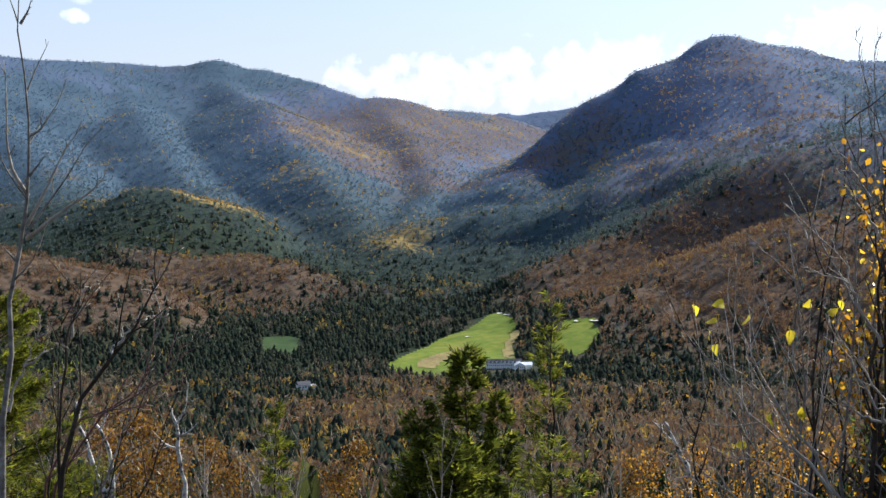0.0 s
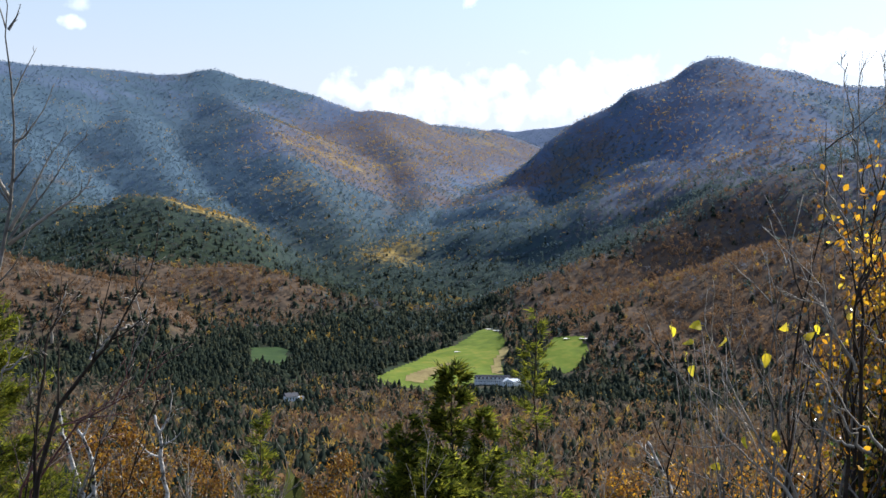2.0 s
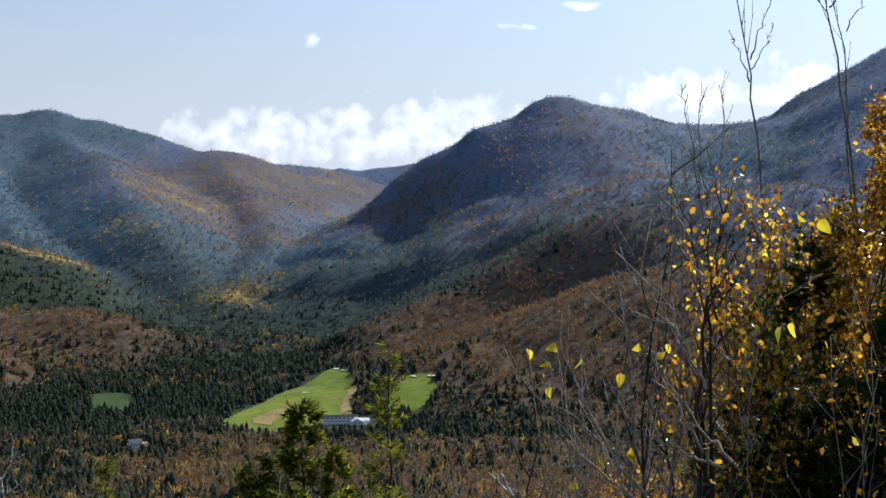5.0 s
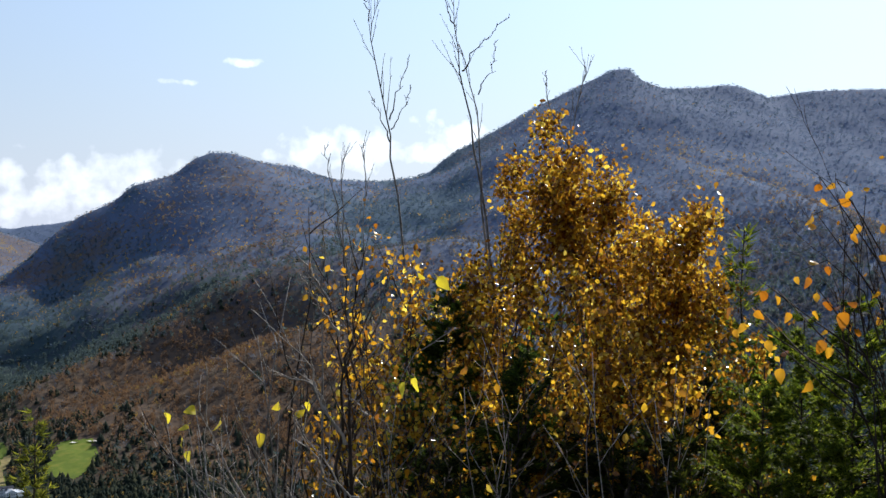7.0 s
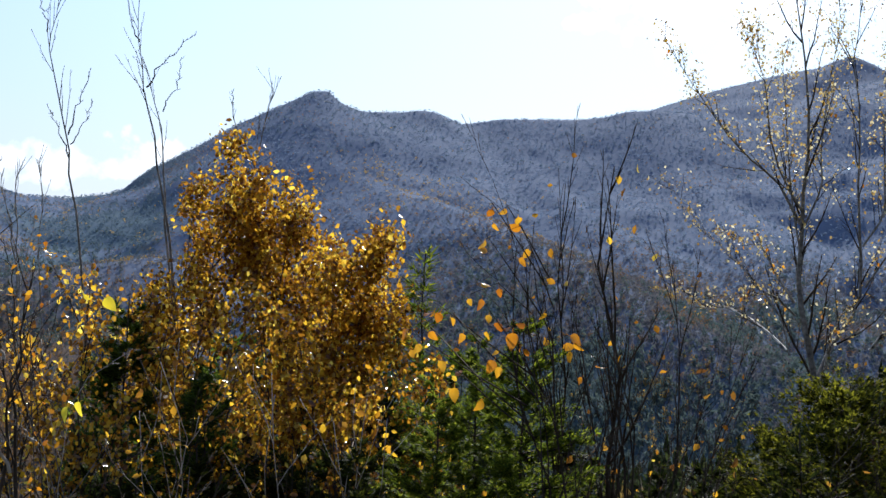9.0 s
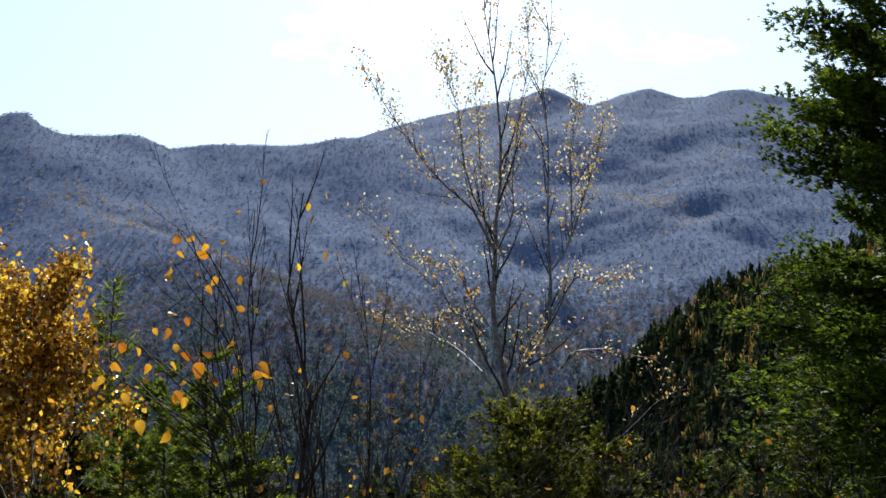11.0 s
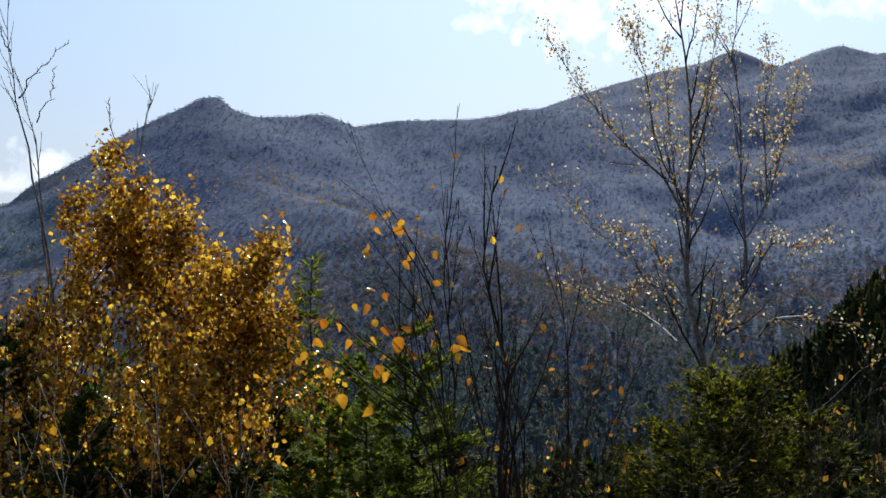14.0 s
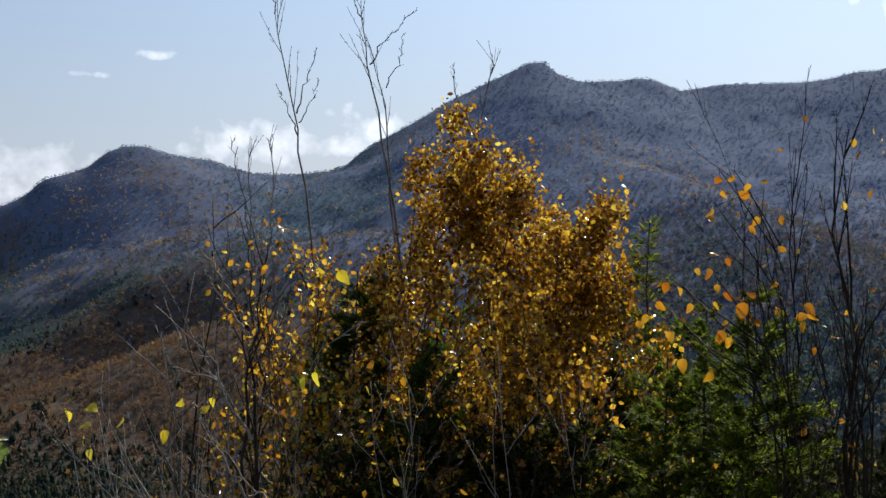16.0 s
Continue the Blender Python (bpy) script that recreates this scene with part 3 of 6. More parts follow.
FAIRWAY_EAST = [(-4.6, 1490), (-4.9, 1560), (-5.2, 1615), (-6.85, 1605), (-6.9, 1520), (-5.9, 1470)]
GREEN_WEST = [(7.9, 1540), (8.0, 1640), (6.5, 1650), (6.0, 1590), (6.0, 1510), (7.2, 1500)]
HAY = [(1.3, 1405), (0.8, 1470), (-0.2, 1530), (-0.9, 1540), (-0.3, 1450), (0.3, 1400)]
drape("fairway", FAIRWAY, GRASS, "bright green mown golf fairway in the valley", "fairway")
drape("fairway", FAIRWAY_EAST, GRASS, "small green golf fairway beside the woods", "fairway")
drape("fairway", GREEN_WEST, SHADE_PAINTED_GRASS, "green meadow among dark conifers, shade painted into its grass", "meadow")
ROUGH_EAST = [(-2.5, 1480), (-2.75, 1590), (-3.2, 1625), (-3.3, 1560), (-3.2, 1470)]
drape("rough", ROUGH_EAST, ROUGH_GRASS, "tan unmown grass along the edge of the fairway", "rough", 0.9, 4.0)
drape("rough", HAY, ROUGH_GRASS, "tan strip of unmown grass on the fairway", "rough", 0.9, 4.0)
for az, dist, w in ((-2.5, 1745, 6), (-2.8, 1715, 5), (-6.6, 1590, 6), (-5.9, 1595, 6), (-1.1, 1600, 4), (-0.9, 1500, 4)):
    s = Shape()
    ring = [(math.cos(k * math.tau / 14) * w * (1 + 0.25 * math.sin(3 * k)), math.sin(k * math.tau / 14) * w * 0.7, 0.0) for k in range(14)]
    s.add(ring + [(c[0] * 0.7, c[1] * 0.7, -0.35) for c in ring], [tuple((k, (k + 1) % 14, 14 + (k + 1) % 14, 14 + k)) for k in range(14)] + [tuple(range(14, 28))])
    p = spot(az, dist)
    b = new("sand_bunker", s.mesh("sand_bunker", SAND))
    b.location = p + Vector((0, 0, 0.95))
    tagged(b, "pale sand bunker in the green fairway", "bunker", "golf bunkers")

# ---- woods on the slopes ----
rng = np.random.default_rng(7)
# conifers massed near bearings 6 and 13 also stand in for valley shadow
PATCHES = [  # bearing, distance, reach, gain for conifer, rust, gold
    (13.2, 2560, 90, -1, 0, 1.4), (11.2, 2500, 50, -1, 0, 0.9), (9.6, 2490, 80, -1, 0, 1.3), (1.5, 2560, 110, -0.2, 0, 0.3), (-1.0, 3900, 450, -0.5, 0.3, 0.2), (2.5, 3300, 350, -0.4, 0.35, 0.14), (5.0, 3200, 200, -0.2, 0.2, 0.15),
    (17, 1750, 260, -0.9, 0.9, 0.02), (13.5, 1780, 150, -0.6, 0.7, 0.02), (9, 2060, 110, -0.5, 0.4, 0.02), (5, 2040, 90, -0.5, 0.35, 0.0), (9.5, 2080, 130, -0.4, 0.5, 0.12), (5, 2050, 120, 0.3, 0.1, 0.0), (-12, 1900, 300, -0.15, 0.5, 0.0), (-8, 1250, 130, 0.25, 0, 0), (-2, 1150, 120, -0.2, 0.1, 0.03), (9, 1300, 150, -0.2, 0.1, 0.03), (14, 2250, 300, 0.5, 0, 0), (6, 2300, 320, 0.5, 0, 0.02), (10, 2750, 350, 0.4, 0, 0.03), (3, 2700, 300, 0.35, 0.1, 0.06), (2.0, 2450, 70, -0.5, 0, 0.55), (-6, 2650, 150, -0.2, 0.1, 0.08), (-12, 2600, 120, -0.1, 0, 0.1), (-2.5, 2600, 220, 0.6, 0, 0), (6, 1720, 300, 0.6, -0.3, -0.05), (13, 1550, 300, 0.6, -0.3, -0.05), (-10, 2150, 260, 0.15, 0.15, 0.02), (-4, 2250, 220, 0.45, 0.0, 0.0), (-14, 2300, 250, 0.25, 0.1, 0.0), (0, 2250, 260, 0.4, 0, 0),
    (-9, 2450, 60, -0.2, 0.1, 0.2), (-45, 1500, 450, 0.15, 0, 0), (-55, 1500, 450, 0.2, 0, 0), (-38, 1300, 350, 0.15, 0.1, 0), (-11, 2950, 400, -0.5, 0.12, 0.02), (-13, 2750, 200, -0.3, 0.1, 0.03), (-9.6, 2850, 45, -0.2, 0.1, 0.22), (-10.4, 2700, 40, -0.2, 0.1, 0.18), (-7.2, 2750, 45, -0.2, 0.1, 0.18), (-12.5, 2520, 50, -0.2, 0, 0.2), (-8.2, 2600, 50, -0.1, 0.1, 0.15), (-15.5, 2750, 60, -0.2, 0.1, 0.3), (-31, 2850, 110, -0.3, 0.2, 0.3), (-34, 2620, 130, -0.3, 0.3, 0.22), (-38, 2320, 130, -0.2, 0.2, 0.16), (-41, 2010, 90, -0.2, 0.1, 0.12),
    (-55, 3040, 60, -0.3, 0.1, 0.4), (-56.2, 2880, 60, -0.3, 0.1, 0.5), (-57.4, 2740, 50, -0.3, 0.1, 0.4), (-60.5, 3150, 60, -0.3, 0.1, 0.15), (-57, 345, 90, 0.7, -0.1, -0.06), (-62, 340, 160, 0.7, -0.1, -0.06), (-53, 330, 60, 0.4, 0.05, -0.1),
    (-4, 4840, 350, -0.3, -0.7, -0.3), (-1, 4840, 300, -0.3, -0.7, -0.3), (3.5, 3700, 350, -0.4, 0.4, 0.08), (0.5, 3950, 250, -0.5, 0.45, 0.12), (-8.5, 2850, 180, -0.2, 0.3, 0.12), (-12.5, 2930, 90, 0, 0.2, 0.16), (-10, 1750, 260, -0.3, 0.5, 0.03), (-15, 1700, 260, -0.3, 0.5, 0.03), (0, 350, 300, 0.25, 0, 0.03), (4, 1150, 200, 0.1, 0.2, 0.05), (10, 700, 250, 0.25, 0.1, 0.05), (-5.5, 1250, 200, 0.25, 0, 0), (-3, 900, 300, -0.1, 0.15, 0.03), (7, 2800, 500, 0.35, 0, 0), (12, 3600, 700, 0.55, 0, 0), (16, 3300, 500, 0.4, 0, 0), (8.5, 3900, 350, 0.4, 0, 0), (-30, 3400, 400, 0.3, 0, 0),
]


def candidates():
    xs, ys = [], []
    for r0, r1, gap in ((95, 620, 6.8), (620, 1300, 7.4), (1300, 2100, 8.2), (2100, 3000, 9.0), (3000, 3700, 9.0), (3700, 4860, 11.5)):
        n = int(radians(106) * (r1 * r1 - r0 * r0) / 2 / gap**2)
        a, r = np.radians(rng.uniform(-77, 29, n)), np.sqrt(rng.uniform(r0 * r0, r1 * r1, n))
        xs.append(-np.sin(a) * r)
        ys.append(np.cos(a) * r)
    a, r = np.radians(rng.uniform(-77, -50, 9000)), rng.uniform(200, 480, 9000)
    xs.append(-np.sin(a) * r)
    ys.append(np.cos(a) * r)
    a, r = np.radians(rng.uniform(-77, -32, 15000)), np.sqrt(rng.uniform(700**2, 2300**2, 15000))
    xs.append(-np.sin(a) * r)
    ys.append(np.cos(a) * r)
    return np.concatenate(xs), np.concatenate(ys)


def cover_at(x, y, z):
    """Shares of conifers, rust and golden trees over the plan."""
    conifer = 0.04 + 0.72 * smooth(rugged(x, y, 300, 21) + 0.6 * rugged(x, y, 70, 25), -0.25, 0.4) + 0.12 * smooth(z, 150, 420)
    rust = 0.06 + 0.45 * smooth(rugged(x, y, 300, 51) + 0.3 * rugged(x, y, 90, 55), 0.15, 0.5)
    gold = 0.008 + 0.3 * smooth(rugged(x, y, 170, 61) + 0.3 * rugged(x, y, 50, 65), 0.34, 0.6)
    # the northern mountains carry more spruce, with warm hardwood slopes between
    north = smooth(np.degrees(np.arctan2(-x, y)), -32, -22) * smooth(np.hypot(x, y), 2200, 2700)
    conifer = conifer + 0.42 * north * smooth(rugged(x, y, 380, 27, 4), -0.5, 0.15)
    rust = rust + 0.22 * north * smooth(rugged(x, y, 260, 59, 3), -0.2, 0.25)
    gold = gold + 0.02 * north * smooth(rugged(x, y, 120, 67, 3), -0.1, 0.3)
    low = 1 - smooth(np.hypot(x, y), 1200, 1500)
    conifer = conifer * (1 - low) + low * (0.08 + 0.68 * smooth(rugged(x, y, 240, 23, 4), -0.1, 0.2))
    rust, gold = rust + low * (0.1 + 0.3 * smooth(rugged(x, y, 90, 57, 3), 0.0, 0.4)), gold + low * 0.07
    # the eastern range is nearly all bare hardwood
    east = smooth(-np.degrees(np.arctan2(-x, y)), 21, 27) * smooth(np.hypot(x, y), 1900, 2300)
    conifer, rust, gold = conifer * (1 - 0.75 * east), rust * (1 - 0.5 * east), gold * (1 - 0.7 * east)
    for az, dist, reach, pc, pr, pg in PATCHES:
        px, py, _ = far_point(az, dist, 0)
        w = np.exp(-((x - px) ** 2 + (y - py) ** 2) / reach**2)
        conifer, rust, gold = conifer + pc * w, rust + pr * w, gold + pg * w
    return conifer, np.clip(rust, 0, 0.8), np.clip(gold, 0, 1)


tx, ty = candidates()
tr, ta = np.hypot(tx, ty), np.degrees(np.arctan2(-tx, ty))
free = ~(inside(tx, ty, FAIRWAY) | inside(tx, ty, FAIRWAY_EAST) | inside(tx, ty, GREEN_WEST))
free &= ~((abs(ta + 2.8) < 1.5) & (tr > 1340) & (tr < 1470)) & ~((abs(ta - 6.3) < 0.55) & (tr > 1195) & (tr < 1250))
# thin out the slopes that fall away on the far side of the crests
look_el = np.degrees(np.arctan2(gz - EYE, gr + 1e-6))
horizon = np.maximum.accumulate(look_el, axis=1)
col = np.clip(np.round((ta + 78) / 0.32).astype(int), 0, int(110 / 0.32) - 1)
row = np.clip(np.searchsorted(rings, tr) - 1, 0, len(rings) - 1)
tz = height_at(tx, ty)
hidden = np.degrees(np.arctan2(tz + 14 - EYE, tr)) < horizon[col, row]
free &= ~hidden | (rng.uniform(size=len(tx)) < 0.12)
tx, ty, tr, ta, tz = (q[free] for q in (tx, ty, tr, ta, tz))
conifer, rust, gold = cover_at(tx, ty, tz)
gold = np.maximum(gold, np.where(ta < -22, 0.003, 0.006))
dice = rng.uniform(size=len(tx))
kind = np.where(dice < gold, 3, np.where(rng.uniform(size=len(tx)) < conifer, 0, np.where(rng.uniform(size=len(tx)) < rust, 2, 1)))


NEAR_WOOD = 620.0


def haze_from(az):
    """How far off the painted haze tint begins: close by to the east, past the valley floor to the north."""
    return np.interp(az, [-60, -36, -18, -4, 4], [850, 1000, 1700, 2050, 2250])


# what grows where tints the forest floor: conifers, rust, gold; alpha paints distance haze
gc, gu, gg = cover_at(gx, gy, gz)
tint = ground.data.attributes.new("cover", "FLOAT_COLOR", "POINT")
tint.data.foreach_set("color", np.stack([np.clip(gc, 0, 1), gu, gg, smooth(gr - haze_from(np.degrees(ga)), -100, 900)], -1).astype(np.float32).ravel())


def cone_unit(tiers=((0.05, 0.55, 0.24), (0.34, 0.8, 0.17), (0.62, 1.0, 0.1)), sides=5):
    """A tiered conifer crown, one metre high."""
    v, f = [], []
    for z0, z1, w in tiers:
        n = len(v)
        v += [(math.cos(k * math.tau / sides + z0 * 9) * w * (1 if k % 2 or sides < 6 else 0.55), math.sin(k * math.tau / sides + z0 * 9) * w * (1 if k % 2 or sides < 6 else 0.55), z0 + 0.04 * (k % 2)) for k in range(sides)] + [(0, 0, z1)]
        f += [(n + k, n + (k + 1) % sides, n + sides) for k in range(sides)]
    return np.array(v), np.array(f)


def clump_unit(count, size, seed, spread=0.34, low=0.25, forks=3):
    """A crown of many small sprays round a thin forked stem, one metre high."""
    g = np.random.default_rng(seed)
    v, f = [], []
    for k in range(count):
        z = low + (1 - low) * g.uniform() ** 0.8
        reach = spread * math.sqrt(g.uniform()) * math.sin(math.pi * min(1, (z - low) / (1 - low) * 0.8 + 0.18)) ** 0.7
        a = g.uniform(0, math.tau)
        c = np.array([math.cos(a) * reach, math.sin(a) * reach, z])
        u, w = g.normal(size=3), g.normal(size=3)
        u[2] = abs(u[2]) + 0.6
        n = len(v)
        v += [c - u * size * 0.4, c + w * size * 0.35, c + u * size * 0.5]
        f.append((n, n + 1, n + 2))
    for a in (0.3, 2.3, 4.4)[:forks]:
        n = len(v)
        tip = np.array([math.cos(a) * 0.16, math.sin(a) * 0.16, 0.85])
        v += [np.array([0.014, 0, 0.0]), np.array([-0.01, 0.012, 0.0]), np.array([-0.01, -0.012, 0.0]), tip]
        f += [(n, n + 1, n + 3), (n + 1, n + 2, n + 3), (n + 2, n, n + 3)]
    return np.array(v), np.array(f)


def tuft_unit(count, size, seed):
    """A far crown: a handful of sprays in a dome."""
    return clump_unit(count, size, seed, 0.36, 0.2, 1)


def wood(name, pick, units, low, high, wide, material, label, seed):
    g = np.random.default_rng(seed)
    all_v, all_f, base = [], [], 0
    lots = g.integers(0, len(units), len(tx))
    for lot, (uv, uf) in enumerate(units):
        mine = pick & (lots == lot)
        x, y, z, r = tx[mine], ty[mine], tz[mine], tr[mine]
        n = len(x)
        size = g.uniform(low, high, n) * np.interp(r, [100, 700, 1500, 2600, 4500], [1.0, 1.0, 0.9, 0.5, 0.42]) * np.where((ta[mine] < -45) & (r < 620), 0.52, 1.0)
        broad = size * g.uniform(0.8, 1.25, n) * wide * np.interp(r, [700, 1500, 2600, 4500], [1.0, 1.1, 1.4, 1.4])
        spin = g.uniform(0, math.tau, n)
        p = uv[None] * (1 + g.normal(0, 0.15, (n, len(uv), 1)))
        cx, cy = p[..., 0] * broad[:, None], p[..., 1] * broad[:, None]
        c, s = np.cos(spin)[:, None], np.sin(spin)[:, None]
        out = np.stack([x[:, None] + cx * c - cy * s, y[:, None] + cx * s + cy * c, z[:, None] + p[..., 2] * size[:, None] - 0.4], -1)
        all_v.append(out.reshape(-1, 3))
        all_f.append((uf[None] + (np.arange(n) * len(uv))[:, None, None]).reshape(-1, 3) + base)
        base += n * len(uv)
    ob = new(name, array_mesh(name, np.concatenate(all_v), np.concatenate(all_f), material))
    return tagged(ob, label, "forest", kind="stuff")


kind = np.where((tr < 150) & (kind == 0) & (ta > -45) & (rng.uniform(size=len(tr)) < 0.5), 1, kind)
# beyond these distances the crowns wear the haze-painted colours
near, hazed = tr < NEAR_WOOD, tr + rng.normal(0, 220, len(tr)) > haze_from(ta)
hazed &= ~near
middle = ~near & ~hazed
# middle distance: crowns with the weaker painted haze
slope = hazed & (tr + rng.normal(0, 200, len(tr)) < np.interp(ta, [-60, -36, -18, 0, 20], [2150, 2250, 2550, 2700, 2750]))
hazed &= ~slope
tiered = tuple((0.04 + 0.155 * k, 0.25 + 0.155 * k, 0.21 * (1 - 0.155 * k) * (1.0 if k % 2 else 0.85)) for k in range(6))
fir_units = [cone_unit(tiered, 6), cone_unit(tuple((a, b, w * 0.75) for a, b, w in tiered), 6)]
bush_units = [clump_unit(64, 0.075, 5), clump_unit(56, 0.085, 6), clump_unit(72, 0.07, 8)]
tufts = [tuft_unit(18, 0.2, 31), tuft_unit(16, 0.21, 32), tuft_unit(20, 0.19, 33)]
far_tufts = [clump_unit(8, 0.3, 41, 0.36, 0.05, 0), clump_unit(7, 0.32, 42, 0.36, 0.05, 0), clump_unit(9, 0.28, 43, 0.36, 0.05, 0)]
bare_units = [clump_unit(60, 0.06, 15), clump_unit(52, 0.07, 16), clump_unit(66, 0.055, 18)]
wood("conifer_forest", near & (kind == 0), fir_units, 9, 15, 1.9, NEEDLES_HILL, "dark green spruce and fir on the near hillside", 1)
wood("bare_hardwood_forest", near & (kind == 1), bare_units, 8, 13, 1.0, BARE_NEAR, "leafless brown hardwoods on the near hillside", 2)
wood("rust_hardwood_forest", near & (kind == 2), bush_units, 8, 12, 1.0, RUST_FAR, "rust-brown autumn trees on the near hillside", 3)
wood("golden_hardwood_forest", near & (kind == 3), bush_units, 6, 10, 1.0, GOLD_FAR, "orange and yellow autumn trees on the near hillside", 4)
wood("conifer_forest", middle & (kind == 0), [cone_unit(), cone_unit(((0.05, 0.55, 0.3), (0.34, 0.8, 0.24), (0.62, 1.0, 0.13)))], 8, 14, 1.35, NEEDLES_FAR, "dark green spruce and fir woods on the valley floor", 5)
wood("bare_hardwood_forest", middle & (kind == 1), tufts, 8, 12.5, 1.05, BARE_MID, "leafless brown hardwood forest on the valley floor", 6)
wood("rust_hardwood_forest", middle & (kind == 2), tufts, 8, 12.5, 1.05, RUST_FAR, "rust-brown autumn oaks and beeches in the valley", 7)
wood("golden_hardwood_forest", middle & (kind == 3), tufts, 7, 11, 1.0, GOLD_FAR, "yellow autumn birches scattered in the valley woods", 8)
wood("slope_conifer_forest", slope & (kind == 0), [clump_unit(16, 0.2, 53, 0.24, 0.05, 0), clump_unit(14, 0.22, 54, 0.22, 0.05, 0)], 9, 14, 1.15, NEEDLES_HALF_HAZED, "dark spruce and fir on the lower mountain slopes, faintly haze-tinted", 13)
wood("slope_hardwood_forest", slope & (kind == 1), tufts, 9, 13, 1.15, BARE_HALF_HAZED, "grey-brown leafless hardwoods on the lower slopes, faintly haze-tinted", 14)
wood("slope_rust_forest", slope & (kind == 2), tufts, 9, 12, 1.1, RUST_FAR, "rust-brown autumn hardwoods on the lower slopes", 15)
wood("slope_golden_forest", slope & (kind == 3), tufts, 8, 12, 1.0, GOLD_FAR, "yellow birches and aspens on the lower slopes", 16)
wood("upland_conifer_forest", hazed & (kind == 0), [clump_unit(8, 0.28, 51, 0.24, 0.05, 0), clump_unit(7, 0.3, 52, 0.22, 0.05, 0)], 8, 11, 1.4, NEEDLES_HAZED, "mountain spruce and fir tinted blue with painted haze", 9)
wood("upland_hardwood_forest", hazed & (kind == 1), far_tufts, 6, 9, 1.75, BARE_HAZED, "leafless mountain hardwoods tinted grey-blue with painted haze", 10)
wood("upland_rust_forest", hazed & (kind == 2), far_tufts, 6, 9, 1.5, RUST_HAZED, "rust autumn hardwoods on the mountains, paled with painted haze", 11)
wood("upland_golden_forest", hazed & (kind == 3), far_tufts, 8, 12, 1.3, GOLD_HAZED, "golden birches and aspens on the mountains, paled with painted haze", 12)

# ---- buildings in the valley ----


def box(shape, x0, x1, y0, y1, z0, z1):
    v = [(x, y, z) for z in (z0, z1) for x, y in ((x0, y0), (x1, y0), (x1, y1), (x0, y1))]
    shape.add(v, [(3, 2, 1, 0), (4, 5, 6, 7), (0, 1, 5, 4), (1, 2, 6, 5), (2, 3, 7, 6), (3, 0, 4, 7)])


def gable(shape, x0, x1, y0, y1, z0, z1, along_x=True):
    """A solid pitched roof with overhanging eaves."""
    if along_x:
        m = (y0 + y1) / 2
        v = [(x0, y0, z0), (x1, y0, z0), (x1, y1, z0), (x0, y1, z0), (x0, m, z1), (x1, m, z1)]
        f = [(0, 1, 5, 4), (2, 3, 4, 5), (0, 4, 3), (1, 2, 5), (3, 2, 1, 0)]
    else:
        m = (x0 + x1) / 2
        v = [(x0, y0, z0), (x1, y0, z0), (x1, y1, z0), (x0, y1, z0), (m, y0, z1), (m, y1, z1)]
        f = [(0, 4, 5, 3), (1, 2, 5, 4), (0, 1, 4), (2, 3, 5), (3, 2, 1, 0)]
    shape.add(v, f)


def block(name, parent, material, label="", roof=None, *dims):
    s = Shape()
    (gable if roof is not None else box)(s, *dims, *([roof] if roof is not None else []))
    return part(name, s, material, parent, label, False)


def hotel(az, dist, turn):
    h = thing("hotel", spot(az, dist) + Vector((0, 0, -0.5)), "long white clapboard hotel with dark dormered roof beside the fairway", "hotel")
    h.rotation_euler, h.scale = (0, 0, radians(turn)), (0.7, 0.7, 0.8)
    block("wall", h, WHITE_WALL, "", None, -34, 20, -6, 6, 0, 9.5)
    block("roof", h, SLATE, "dark shingled roof", True, -34.8, 20.8, -6.9, 6.9, 9.5, 14.5)
    block("wing", h, WHITE_WALL, "white front wing", None, 8, 24, -20, -6, 0, 8)
    block("roof", h, ROOF_METAL, "pale wing roof", False, 7.4, 24.6, -20.8, -5.5, 8, 12)
    block("wing", h, WHITE_WALL, "white end wing", None, 20, 36, -8, 5, 0, 7)
    block("roof", h, ROOF_METAL, "pale end roof", True, 19.4, 36.6, -8.6, 5.6, 7, 10)
    for k in range(8):
        x = -31 + 6.2 * k
        d = block("dormer", h, WHITE_WALL, "white gabled dormer", None, x - 1.3, x + 1.3, -6.4, -2, 9.6, 12)
        block("dormer_roof", d, SLATE, "", False, x - 1.6, x + 1.6, -6.7, -1.6, 12, 13.3)
    for k in range(13):
        for z in (1.4, 5.4):
            x = -32 + 3.0 * k
            block("window", h, GLASS, "", None, x - 0.6, x + 0.6, -6.06, -5.9, z, z + 1.9)
    for k in range(5):
        for z in (1.4, 5.0):
            block("window", h, GLASS, "", None, 9.4 + 3 * k, 10.6 + 3 * k, -20.06, -19.9, z, z + 1.7)
    return h


def house(az, dist, turn, label):
    h = thing("house", spot(az, dist) + Vector((0, 0, -0.3)), label, "house")
    h.rotation_euler = (0, 0, radians(turn))
    block("wall", h, WHITE_WALL, "", None, -6, 6, -4, 4, 0, 5.5)
    block("roof", h, SLATE, "dark grey roof", True, -6.6, 6.6, -4.7, 4.7, 5.5, 8.5)
    block("annex", h, WHITE_WALL, "low white annex", None, 6, 12, -3, 3, 0, 3.2)
    block("annex_roof", h, ROOF_METAL, "pale annex roof", True, 5.9, 12.6, -3.6, 3.6, 3.2, 5)
    for k in range(4):
        block("window", h, GLASS, "", None, -4.8 + 2.7 * k, -3.7 + 2.7 * k, -4.06, -3.9, 2.6, 4.1)
    return h


hotel(-2.85, 1405, 4)
house(6.1, 1236, 25, "white house with a dark roof in a forest clearing")

